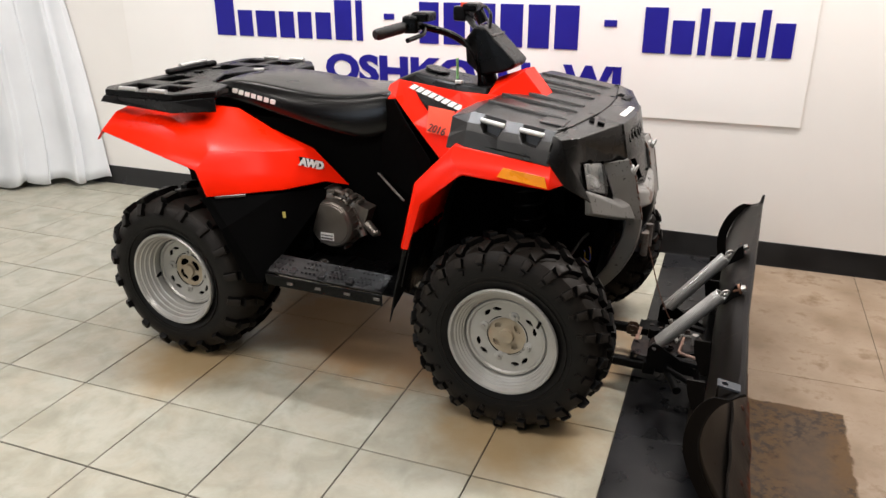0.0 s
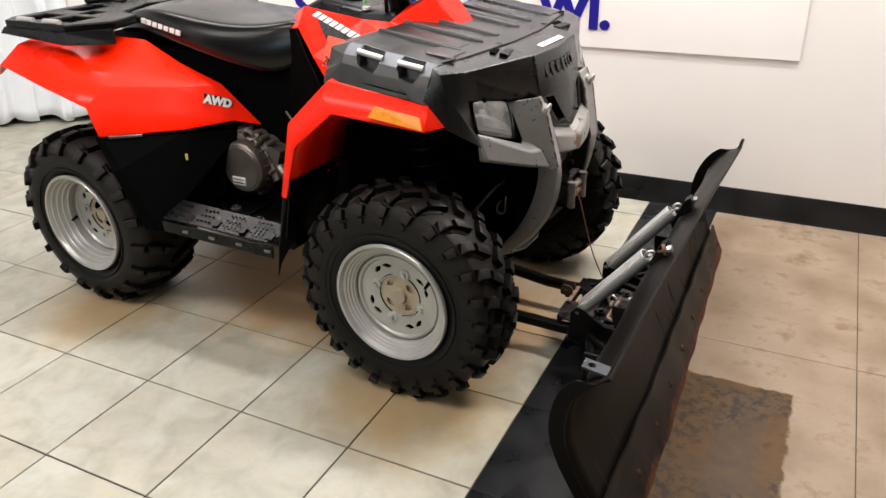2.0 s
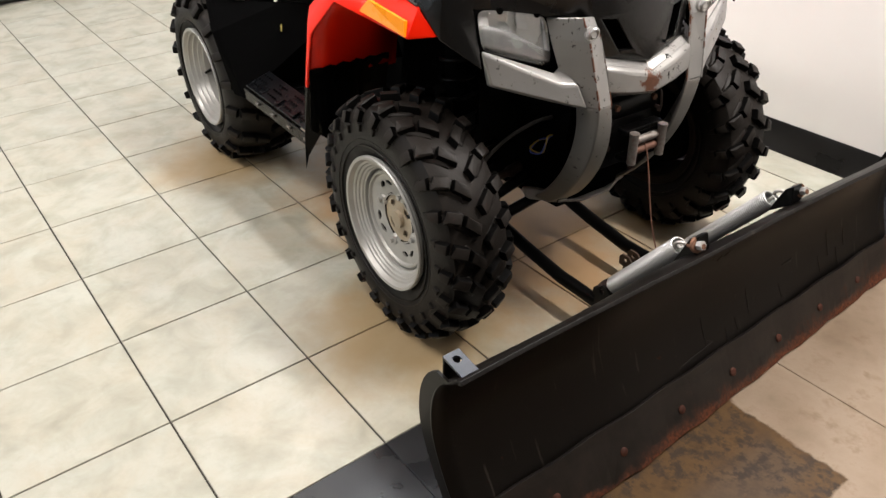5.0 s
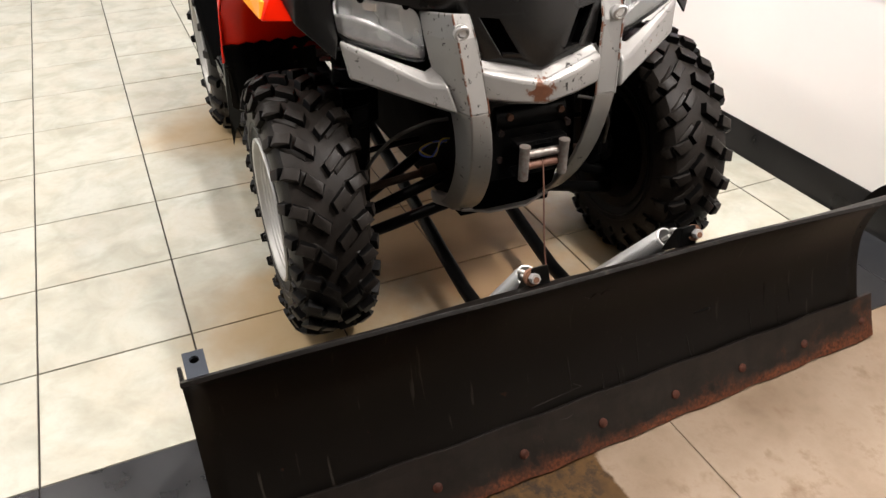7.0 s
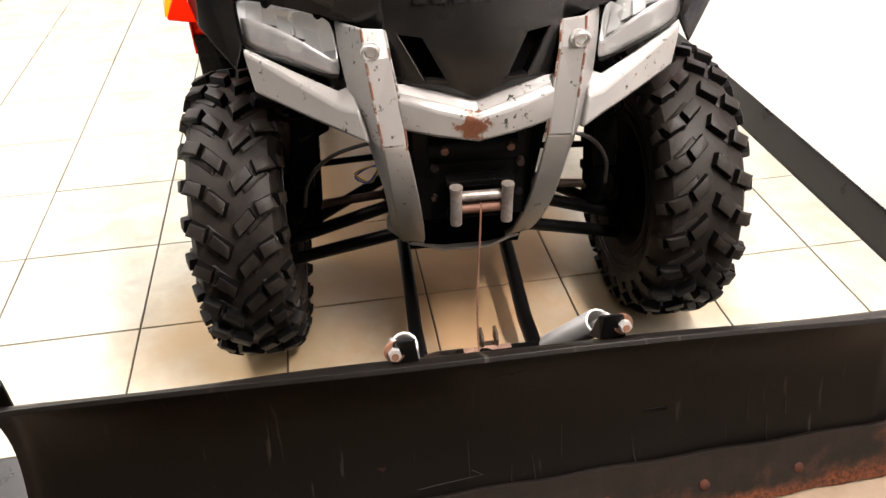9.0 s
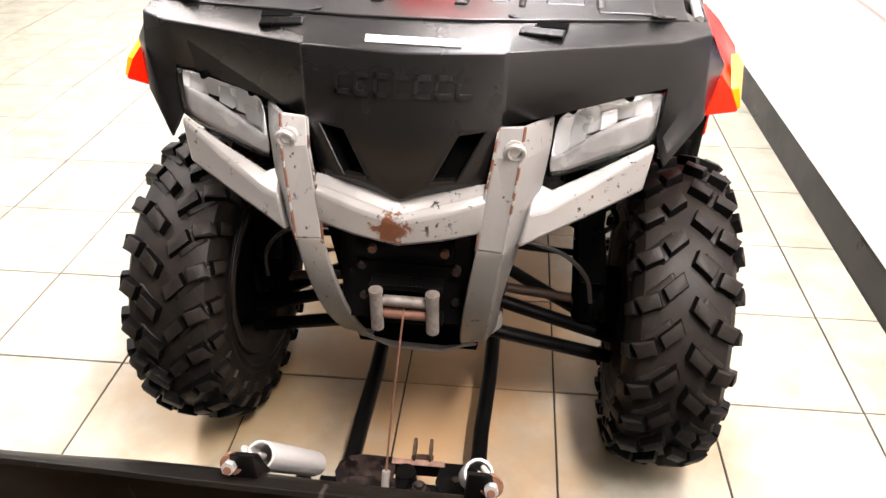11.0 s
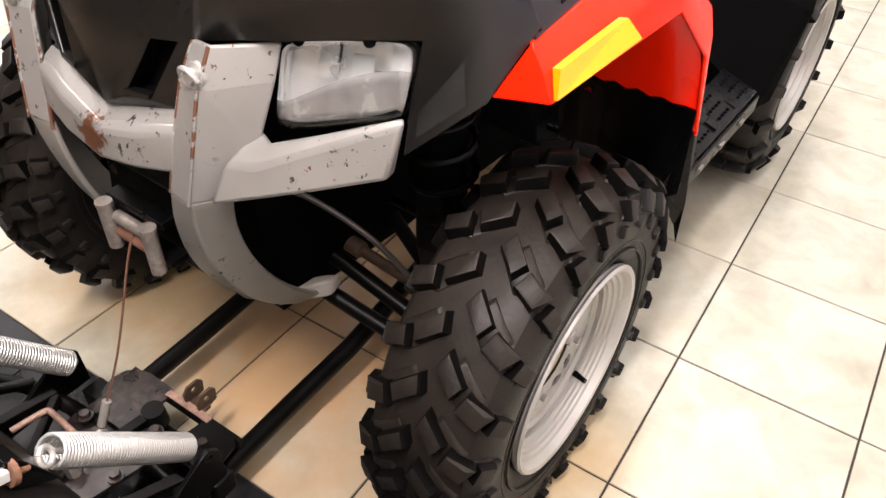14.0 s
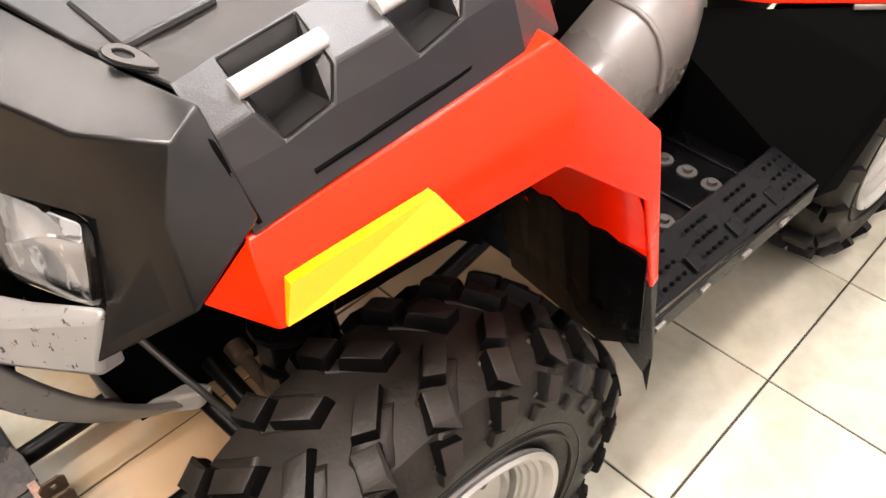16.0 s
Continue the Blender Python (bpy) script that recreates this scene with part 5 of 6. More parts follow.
# handlebar and instrument pod
bar = part("handlebar", Shape().tube(curve_points([(-0.47, -0.40, 1.205), (-0.44, -0.24, 1.218), (-0.36, -0.12, 1.185), (-0.31, -0.05, 1.14), (-0.31, 0.05, 1.14), (-0.36, 0.12, 1.185), (-0.44, 0.24, 1.218), (-0.47, 0.40, 1.205)], 6), 0.012, 12), BLACK, ATV, "black handlebar with rubber grips", smooth=60)
for s in (1, -1):
    part("grip", Shape().tube(flip([(-0.478, 0.415, 1.204), (-0.472, 0.405, 1.205), (-0.452, 0.285, 1.214)], s), [0.014, 0.018, 0.018], 16), RUBBER, bar, smooth=40)
    part("switch_box", Shape().box((-0.440, s * 0.225, 1.222), (0.055, 0.085, 0.055), pose(0, 0, 0, 0, 0, -s * 12)), BLACK, bar, bevel=0.01)
    part("reservoir", Shape().box((-0.405, s * 0.215, 1.245), (0.06, 0.075, 0.03)), BLACK, bar, bevel=0.008)
    part("brake_lever", Shape().tube(curve_points(flip([(-0.405, 0.21, 1.205), (-0.385, 0.27, 1.195), (-0.395, 0.36, 1.185)], s), 4), 0.008, 8), BLACK, bar, smooth=60)
part("steering_stem", Shape().tube([(-0.31, 0, 1.14), (-0.24, 0, 0.98)], 0.03, 14), BLACK, ATV, smooth=40)
pod = part("instrument_pod", Shape().rings([
    [(-0.322, -0.055, 1.083), (-0.322, 0.055, 1.083), (-0.328, 0.055, 1.160), (-0.328, -0.055, 1.160)],
    [(-0.262, -0.075, 1.045), (-0.262, 0.075, 1.045), (-0.288, 0.066, 1.208), (-0.288, -0.066, 1.208)],
    [(-0.190, -0.075, 1.058), (-0.190, 0.075, 1.058), (-0.258, 0.066, 1.204), (-0.258, -0.066, 1.204)],
    [(-0.152, -0.065, 1.072), (-0.152, 0.065, 1.072), (-0.140, 0.065, 1.092), (-0.140, -0.065, 1.092)]]), BLACK, ATV, "black instrument pod on the handlebar", bevel=0.008)
for k in range(4):
    z = 1.085 + 0.026 * k
    part("pod_rib", Shape().box((-0.172 - 0.019 * k, 0.0, z + 0.012), (0.012, 0.128, 0.008), pose(0, 0, 0, 0, -40, 0)), HOOD, pod, bevel=0.002)
for y, r in ((-0.082, 0.0045), (-0.090, 0.0035)):
    part("pod_cable", Shape().tube(curve_points([(-0.36, y * 1.5, 1.190), (-0.315, y * 1.25, 1.165), (-0.275, y * 1.05, 1.100), (-0.262, y, 1.040), (-0.270, y * 0.9, 0.990)], 5), r, 8), BLACK, pod, smooth=60)
part("pod_cable", Shape().tube(curve_points([(-0.27, -0.06, 1.06), (-0.25, -0.07, 1.02), (-0.27, -0.05, 0.98)], 5), 0.007, 8), BLACK, pod, smooth=60)
part("pod_cable", Shape().tube(curve_points([(-0.33, 0.10, 1.20), (-0.30, 0.04, 1.262), (-0.25, -0.02, 1.245), (-0.24, -0.05, 1.20)], 5), 0.006, 8), BLACK, pod, smooth=60)
part("console_light", Shape().tube([(-0.335, -0.085, 1.018), (-0.335, -0.085, 1.026)], 0.014, 12), WHITE, dash, "small white switch")
part("console_strip", Shape().tube([(-0.345, -0.075, 1.03), (-0.345, -0.078, 1.10)], 0.005, 8), material("green_wire", (0.25, 0.55, 0.22), 0.5), dash, "pale green cable")
part("ignition_switch", Shape().tube([(-0.30, 0.05, 1.205), (-0.32, 0.05, 1.245)], 0.02, 14), BLACK, pod, smooth=40)
part("kill_switch", Shape().tube([(-0.43, 0.19, 1.25), (-0.43, 0.19, 1.262)], 0.012, 10), TAGRED, bar)

# footwells, footrests and side covers
for s in (1, -1):
    F = dict(a=(-0.868, 0.545, 0.408), b=(-0.420, 0.535, 0.402), c=(-0.420, 0.455, 0.432), d=(-0.855, 0.462, 0.442))
    rest = panel("footrest", F, ["a b c d"], STEP, ATV, "black plastic footrest with raised grip blocks", s, 0.006, 0.003)
    panel("footrest_skirt", dict(a=(-0.870, 0.549, 0.403), b=(-0.418, 0.539, 0.397), e=(-0.866, 0.549, 0.364), f=(-0.420, 0.539, 0.358)), ["a e f b"], BLACK, rest, "", s, 0.006, 0.002)
    for k in range(4):
        xa = -0.856 + 0.110 * k
        # step holes drawn as raised near-black dots, their shade in the colour
        for j in range(3):
            for i in range(4):
                x, v = xa + 0.012 + i * 0.016, 0.25 + 0.25 * j
                y, z = 0.545 + (0.46 - 0.545) * v, 0.408 + 0.033 * v
                part("grip_stud", Shape().tube([(x, s * y, z + 0.002), (x, s * y, z + 0.0055)], [0.0040, 0.0030], 6), DEEP, rest)
        part("grip_block", Shape().box((xa + 0.088, s * 0.520, 0.4195), (0.026, 0.030, 0.004), pose(0, 0, 0, -s * 20, 0, 0)), STEP, rest, bevel=0.002)
        part("drain_slot", Shape().box((xa + 0.09, s * (0.5525 - 0.0024 * k), 0.382), (0.022, 0.006, 0.008)), GREYPL, rest)
    well = plate([(-0.89, s * 0.20, 0.355), (-0.40, s * 0.20, 0.352), (-0.40, s * 0.470, 0.360), (-0.89, s * 0.470, 0.365)], [[(-0.60, s * 0.38, 0.3575), (-0.50, s * 0.38, 0.3575), (-0.50, s * 0.43, 0.3575), (-0.60, s * 0.43, 0.3575)]], (0, 0, 0.006))
    wl = part("footwell", well, BLACK, ATV, "black plastic footwell floor with bolt heads", bevel=0.001)
    for x in (-0.84, -0.70, -0.52):
        part("footwell_rib", Shape().box((x, s * 0.34, 0.366), (0.012, 0.24, 0.014)), BLACK, wl, bevel=0.003)
    for x, y in ((-0.78, 0.31), (-0.78, 0.36), (-0.78, 0.41), (-0.64, 0.35), (-0.64, 0.41)):
        b = Shape().tube([(x, s * y, 0.362), (x, s * y, 0.370)], 0.018, 16)
        b.tube([(x, s * y, 0.368), (x, s * y, 0.378)], 0.009, 6)
        part("footwell_bolt", b, HOSE, wl, smooth=40)
    # guard between the footwell and the rear wheel
    panel("rear_guard", dict(a=(-0.89, 0.20, 0.36), b=(-0.89, 0.548, 0.36), c=(-1.00, 0.56, 0.56), d=(-1.075, 0.542, 0.648), e=(-0.80, 0.20, 0.62), k=(-0.915, 0.37, 0.635), f=(-1.02, 0.575, 0.55), g=(-0.94, 0.562, 0.36), h=(-1.11, 0.548, 0.648)), ["a b c k e", "c d k", "b g f c", "c f h d"], DEEP, ATV, "black plastic guard ahead of the rear wheel", s, 0.006, 0.004)
    # red rear fender with its slanted side panel
    R = dict(a=(-0.735, 0.175, 0.632), b=(-0.858, 0.211, 0.768), c=(-1.020, 0.226, 0.828), d=(-1.160, 0.232, 0.895), e=(-1.122, 0.468, 0.792), f=(-1.124, 0.545, 0.742), g=(-1.080, 0.555, 0.655), h=(-0.905, 0.360, 0.645), i=(-0.800, 0.235, 0.655),
             j=(-1.30, 0.300, 0.918), k=(-1.30, 0.470, 0.868), l=(-1.30, 0.552, 0.790), m=(-1.545, 0.30, 0.915), n=(-1.545, 0.445, 0.893), o=(-1.540, 0.530, 0.840), p=(-1.60, 0.31, 0.845), q=(-1.60, 0.44, 0.835), r=(-1.585, 0.515, 0.800), t=(-0.95, 0.335, 0.775), u=(-0.93, 0.34, 0.70))
    rf = panel("rear_fender", R, ["a b t u", "a u h i", "b c t", "c d e t", "t e f u", "u f g h", "d j k e", "e k l f", "j m n k", "k n o l", "m p q n", "n q r o"], RED, ATV, "glossy red plastic rear fender", s, 0.006, 0.003, smooth=20)
    badge = [(-0.890, 0.264, 0.750), (-0.828, 0.205, 0.722), (-0.821, 0.210, 0.696), (-0.883, 0.272, 0.722)]
    part("badge_plate", Shape().rings([flip([(x + 0.7 * o, y + 0.7 * o, z) for x, y, z in badge], s) for o in (-0.01, 0.016)]), BLACK, rf)
    if s < 0:
        u = Vector((0.071, 0.065, -0.030)).normalized()
        w = Vector((-0.25, 0.05, 0.95))
        w = (w - u * u.dot(w)).normalized()
        nn = u.cross(w)
        letters("AWD", 0.037, WHITE, Matrix(((u.x, w.x, nn.x, -0.876), (u.y, w.y, nn.y, -0.2885), (u.z, w.z, nn.z, 0.7245), (0, 0, 0, 1))), rf, "badge_letters", 0.004, 0.092, 0.0025)
    part("under_strap", Shape().tube(flip([(-1.06, 0.535, 0.650), (-0.99, 0.46, 0.645)], s), 0.005, 6), ALLOY, ATV)
starter = part("starter_cover", Shape().turned([(-0.110, 0.0005), (-0.110, 0.090), (-0.080, 0.102), (-0.066, 0.104), (-0.063, 0.096), (-0.050, 0.098), (-0.046, 0.092), (-0.020, 0.092), (-0.008, 0.088), (-0.002, 0.081), (-0.003, 0.077), (0.0, 0.074), (0.001, 0.0005)], 40, (0, 0, 0), closed=False), ALLOY, ATV, "cast alloy engine starter cover", smooth=28, m=pose(-0.775, -0.265, 0.498, 0, 0, 180))
for k in range(6):
    a = math.radians(25 + 60 * k)
    part("cover_bolt", Shape().turned([(-0.070, 0.010), (-0.040, 0.009), (-0.034, 0.0065), (-0.027, 0.006), (-0.027, 0.0005)], 10, (0.103 * math.sin(a), 0, 0.103 * math.cos(a)), closed=False), ALLOY, starter, smooth=30)
for k in range(10):
    a = math.radians(198 + 16 * k)
    c, d = math.sin(a), math.cos(a)
    part("cast_rib", Shape().tube([(0.090 * c, -0.020, 0.090 * d), (0.098 * c, -0.075, 0.098 * d)], 0.0035, 6), ALLOY, starter, smooth=40)
part("starter_label", Shape().box((0.012, 0.0025, -0.046), (0.055, 0.004, 0.028)), WHITE, starter, "small white engine label", m=None)
part("label_print", Shape().box((0.012, 0.0050, -0.0405), (0.047, 0.0015, 0.004)).box((0.012, 0.0050, -0.052), (0.047, 0.0015, 0.006)), GREYPL, starter)
eng = Shape()
for c, r in (((-0.805, -0.200, 0.590), 0.036), ((-0.755, -0.185, 0.585), 0.028), ((-0.715, -0.190, 0.560), 0.034)):
    eng.tube([(c[0], c[1] + 0.06, c[2]), (c[0], c[1], c[2]), (c[0], c[1] - 0.02, c[2]), (c[0], c[1] - 0.027, c[2])], [r, r, r * 0.7, r * 0.2], 18)
eng.box((-0.685, -0.175, 0.52), (0.06, 0.07, 0.10), pose(0, 0, 0, 0, 20, 0))
eng.tube([(-0.70, -0.20, 0.53), (-0.66, -0.215, 0.455)], 0.014, 10)
for bx, bz, br in ((-0.775, 0.618, 0.011), (-0.735, 0.612, 0.010), (-0.700, 0.602, 0.009), (-0.835, 0.560, 0.010), (-0.675, 0.585, 0.008)):
    eng.tube([(bx, -0.19, bz), (bx, -0.225, bz), (bx, -0.232, bz)], [br, br, br * 0.6], 8)
eng.tube([(-0.805, -0.215, 0.612), (-0.760, -0.222, 0.622), (-0.715, -0.218, 0.606)], 0.008, 8)
eng.tube([(-0.655, -0.20, 0.50), (-0.615, -0.21, 0.470), (-0.600, -0.21, 0.475)], [0.018, 0.016, 0.011], 10)
part("engine_block", eng, ALLOY, ATV, "cast alloy engine block", smooth=35)
shell = []
for x, zc, ry, rz, yc in ((-0.56, 0.475, 0.030, 0.040, 0.185), (-0.58, 0.480, 0.062, 0.072, 0.190), (-0.64, 0.500, 0.092, 0.105, 0.195), (-0.72, 0.535, 0.108, 0.120, 0.195), (-0.80, 0.565, 0.110, 0.118, 0.190), (-0.87, 0.590, 0.096, 0.100, 0.180), (-0.90, 0.600, 0.050, 0.055, 0.175)):
    shell.append([(x, yc + ry * math.copysign(abs(math.cos(a)) ** 0.75, math.cos(a)), zc + rz * math.copysign(abs(math.sin(a)) ** 0.75, math.sin(a))) for a in (2 * math.pi * k / 24 for k in range(24))])
belt = part("belt_cover", Shape().rings(shell), GREYPL, ATV, "glossy grey-brown plastic belt cover", smooth=70)
part("cover_rim", Shape().tube([Vector(p) + Vector((0, 0.004, 0)) for p in shell[3][:13]], 0.005, 8), GREYPL, belt, smooth=60)
part("side_label", Shape().box((-0.900, -0.385, 0.560), (0.052, 0.004, 0.022), pose(0, 0, 0, -8, -14, -20)), material("yellow_label", (0.55, 0.45, 0.12), 0.5), ATV, "small yellow warning label")
part("pan_edge", Shape().tube([(-0.60, -0.20, 0.70), (-0.47, -0.26, 0.63)], 0.004, 6), GREYPL, ATV)
part("side_plate", Shape().box((-0.95, -0.30, 0.50), (0.20, 0.10, 0.20), pose(0, 0, 0, 0, 0, 35)), DEEP, ATV)

# rear rack
def rack_hole(xa, xb, ya, yb):
    return [(xa, ya, 0.974), (xb, ya, 0.974), (xb, yb, 0.974), (xa, yb, 0.974)]

outline = [(-1.62, -0.40, 0.974), (-1.58, -0.45, 0.974), (-1.27, -0.45, 0.974), (-1.18, -0.33, 0.974), (-1.22, -0.20, 0.974), (-1.32, -0.17, 0.974), (-1.40, 0.0, 0.974), (-1.32, 0.17, 0.974), (-1.22, 0.20, 0.974), (-1.18, 0.33, 0.974), (-1.27, 0.45, 0.974), (-1.58, 0.45, 0.974), (-1.62, 0.40, 0.974)]
holes = []
for s in (1, -1):
    for xa, xb, ya, yb in ((-1.57, -1.46, 0.30, 0.40), (-1.42, -1.30, 0.30, 0.40), (-1.44, -1.37, 0.20, 0.26), (-1.57, -1.47, 0.10, 0.22)):
        h = rack_hole(xa, xb, s * ya, s * yb)
        holes.append(h)
rrack = part("rear_rack", plate(outline, holes, (0, 0, -0.030)), BLACK, ATV, "black moulded plastic rear rack", bevel=0.005)
for s in (1, -1):
    part("rack_skirt", Shape().rings([flip(r, s) for r in ([(-1.62, 0.395, 0.952), (-1.585, 0.455, 0.952), (-1.27, 0.455, 0.952), (-1.18, 0.335, 0.952), (-1.20, 0.32, 0.952), (-1.28, 0.42, 0.952), (-1.57, 0.42, 0.952), (-1.60, 0.38, 0.952)],
                                                               [(-1.63, 0.40, 0.932), (-1.59, 0.470, 0.932), (-1.26, 0.472, 0.914), (-1.17, 0.346, 0.902), (-1.20, 0.32, 0.902), (-1.28, 0.42, 0.914), (-1.57, 0.42, 0.932), (-1.60, 0.38, 0.932)])]), BLACK, rrack, bevel=0.003)
    for xa in (-1.515, -1.38):
        part("grab_rod", Shape().tube([(xa, s * 0.440, 0.980), (xa + 0.078, s * 0.440, 0.980)], 0.0085, 12), ZINC, rrack, "bright metal grab rod", smooth=40)
    part("rack_bracket", Shape().tube(flip([(-1.40, 0.30, 0.94), (-1.38, 0.28, 0.88)], s), 0.016, 10), BLACK, rrack)
part("rack_rear_bar", Shape().box((-1.605, 0.05, 0.984), (0.03, 0.30, 0.022)), BLACK, rrack, bevel=0.01)
part("rear_bar_rod", Shape().tube([(-1.605, -0.02, 1.000), (-1.605, 0.14, 1.000)], 0.0085, 12), ZINC, rrack, smooth=40)
for y in (-0.11, 0.0, 0.11):
    part("rack_bolt", Shape().tube([(-1.53, y, 0.974), (-1.53, y, 0.980)], 0.02, 14), BLACK, rrack)

# ---- snow plow ----
PLOW = thing("snow_plow", pose(0.036, 0.035, 0, 0, 0, -0.6), "black steel snow plow with a rusty cutting edge", "snow plow")
LO, HI = -0.805, 0.795
prof = curve_points([(0.690, 0, 0.060), (0.655, 0, 0.120), (0.612, 0, 0.200), (0.587, 0, 0.280), (0.592, 0, 0.360), (0.620, 0, 0.420), (0.668, 0, 0.455)], 4)


def twist(y, z):
    """The blade is bent: its left end leans forward at the top."""
    return max(0.0, y + 0.35) * (-0.03 + 0.064 * (z - 0.06) / 0.395)


sheet_rows = []
for p in prof:
    row = []
    for k in range(41):
        y = LO + (HI - LO) * k / 40
        dent = 0.004 * math.sin(y * 9 + p.z * 7) * math.sin(y * 3.1)
        row.append((p.x + dent + twist(y, p.z), y, p.z + (0.004 * math.sin(y * 6.5) if p.z > 0.44 else 0.0)))
    sheet_rows.append(row)
part("blade", Shape().grid(sheet_rows), PLOWB, PLOW, "curved black blade with scuffed paint", solid=0.005, smooth=50)
edge_rows = []
for x, z in ((0.738, 0.004), (0.712, 0.045), (0.683, 0.092), (0.672, 0.112)):
    edge_rows.append([(x + 0.002 * math.sin(k * 0.8) + twist(LO - 0.03 + (HI - LO + 0.07) * k / 60, z), LO - 0.03 + (HI - LO + 0.07) * k / 60, z + (0.003 * math.sin(k * 1.7) if z < 0.01 else 0)) for k in range(61)])
part("cutting_edge", Shape().grid(edge_rows), EDGE, PLOW, "rust-edged steel cutting edge bolted to the blade", solid=0.009, bevel=0.001)
for k in range(9):
    y = -0.789 + k * 0.198
    s = Shape().tube([(0.703 + twist(y, 0.055), y, 0.049), (0.7125 + twist(y, 0.055), y, 0.0545), (0.7150 + twist(y, 0.055), y, 0.0560)], [0.0115, 0.0105, 0.006], 14)
    part("edge_bolt", s, BOLTS, PLOW, "rusty carriage bolt", smooth=50)


def blade_front(y, z):
    """A spot on the front of the blade, or of the cutting edge below it."""
    if z < 0.112:
        return Vector((0.672 + (0.112 - z) * 0.61 + 0.0052 + twist(y, z), y, z))
    x = next(a.x + (b.x - a.x) * (z - a.z) / (b.z - a.z) for a, b in zip(prof, prof[1:]) if a.z <= z <= b.z)
    return Vector((x + 0.0032 + 0.004 * math.sin(y * 9 + z * 7) * math.sin(y * 3.1) + twist(y, z), y, z))


# bare scratches in the blade's paint
rnd = random.Random(4)
marks = [[(-0.151, 0.121), (-0.10, 0.124), (-0.027, 0.128)], [(-0.027, 0.128), (-0.047, 0.139)], [(-0.151, 0.106), (-0.149, 0.090)], [(-0.10, 0.091), (-0.080, 0.089), (-0.065, 0.093)], [(-0.150, 0.070), (-0.146, 0.060)],
         [(-0.012, 0.330), (0.004, 0.318), (0.016, 0.331), (0.030, 0.320), (0.044, 0.333), (0.062, 0.326)]]
for k in range(9):
    y, z, h = rnd.uniform(-0.1, 0.62), rnd.uniform(0.10, 0.16), rnd.uniform(0.02, 0.075)
    marks.append([(y, z), (y + rnd.uniform(-0.004, 0.004), z + h)])
for line in marks:
    pts = [blade_front(y, z) for y, z in line]
    fine = [blade_front(a[0] + (b[0] - a[0]) * q / 4, a[1] + (b[1] - a[1]) * q / 4) for a, b in zip(line, line[1:]) for q in range(4)] + pts[-1:]
    part("scratch", Shape().tube(fine, [0.0006] + [rnd.uniform(0.0006, 0.0012) for _ in fine[2:]] + [0.0005], 5), SCRATCH, PLOW, "bare scratch in the black paint")
part("top_flange", Shape().rings([[(x + twist(y, 0.455), y, z + 0.004 * math.sin(y * 6.5)) for x, z in ((0.664, 0.449), (0.675, 0.455), (0.669, 0.461), (0.657, 0.455))] for y in (LO + (HI - LO) * k / 24 for k in range(25))]), PLOWB, PLOW, bevel=0.001)
for s, END in ((1, HI), (-1, LO)):
    # end rib following the blade
    part("end_rib", Shape().rings([[(p.x + twist(END, p.z) - 0.004, END, p.z), (p.x + twist(END, p.z) - 0.004, END - 0.006 * s, p.z), (p.x + twist(END, p.z) - 0.040, END - 0.006 * s, p.z), (p.x + twist(END, p.z) - 0.040, END, p.z)] for p in prof[2:-2]]), PLOWB, PLOW)
    if s > 0:
        continue
    tab = plate([(0.660, END + 0.046, 0.456), (0.660, END + 0.012, 0.456), (0.606, END + 0.012, 0.464), (0.606, END + 0.046, 0.464)], [[(0.624 + 0.008 * math.cos(a), END + 0.029 + 0.008 * math.sin(a), 0.4613 - 0.00119 * math.cos(a)) for a in (2 * math.pi * k / 12 for k in range(12))]], (0, 0, 0.005))
    part("marker_tab", tab, TABM, PLOW, "steel marker tab with a bolt hole")
    part("tab_leg", Shape().box((0.608, END + 0.029, 0.438), (0.005, 0.034, 0.054)), PLOWB, PLOW)
TW = twist(HI, 0.455)
part("corner_lip", Shape().rings([[(0.660 + TW, HI - 0.03, 0.452), (0.674 + TW, HI - 0.03, 0.455), (0.674 + TW, HI, 0.455), (0.660 + TW, HI, 0.452)], [(0.668 + TW, HI - 0.006, 0.486), (0.674 + TW, HI - 0.006, 0.486), (0.678 + TW, HI + 0.006, 0.484), (0.670 + TW, HI + 0.006, 0.484)]]), PLOWB, PLOW)
for y in (-0.50, -0.25, 0.25, 0.50):
    part("blade_rib", Shape().rings([[(p.x + twist(y, p.z) - 0.006, y - 0.004, p.z), (p.x + twist(y, p.z) - 0.006, y + 0.004, p.z), (p.x + twist(y, p.z) - 0.055, y + 0.004, p.z), (p.x + twist(y, p.z) - 0.055, y - 0.004, p.z)] for p in prof[3:14]]), PLOWB, PLOW)
part("back_channel", Shape().box((0.575, -0.06, 0.140), (0.05, 1.10, 0.05), pose(0, 0, 0, 0, 20, 0)), FRAMEB, PLOW, bevel=0.004)
# push frame
for y0_, y1_ in ((-0.084, -0.094), (0.180, 0.165)):
    part("push_tube", Shape().rings([[(x, y + dy, z + dz) for dy, dz in ((-0.016, -0.009), (-0.009, -0.017), (0.009, -0.017), (0.016, -0.009), (0.016, 0.009), (0.009, 0.017), (-0.009, 0.017), (-0.016, 0.009))] for x, y, z in ((-0.55, y0_, 0.235), (-0.20, y0_, 0.160), (0.05, y0_ * 0.6 + y1_ * 0.4, 0.112), (0.20, y1_, 0.096), (0.34, y1_, 0.092), (0.47, y1_, 0.092))]), FRAMEB, PLOW, "black push tube running under the quad bike", smooth=50)
part("cross_tube", Shape().box((0.395, 0.03, 0.105), (0.04, 0.34, 0.045)), FRAMEB, PLOW, bevel=0.003)
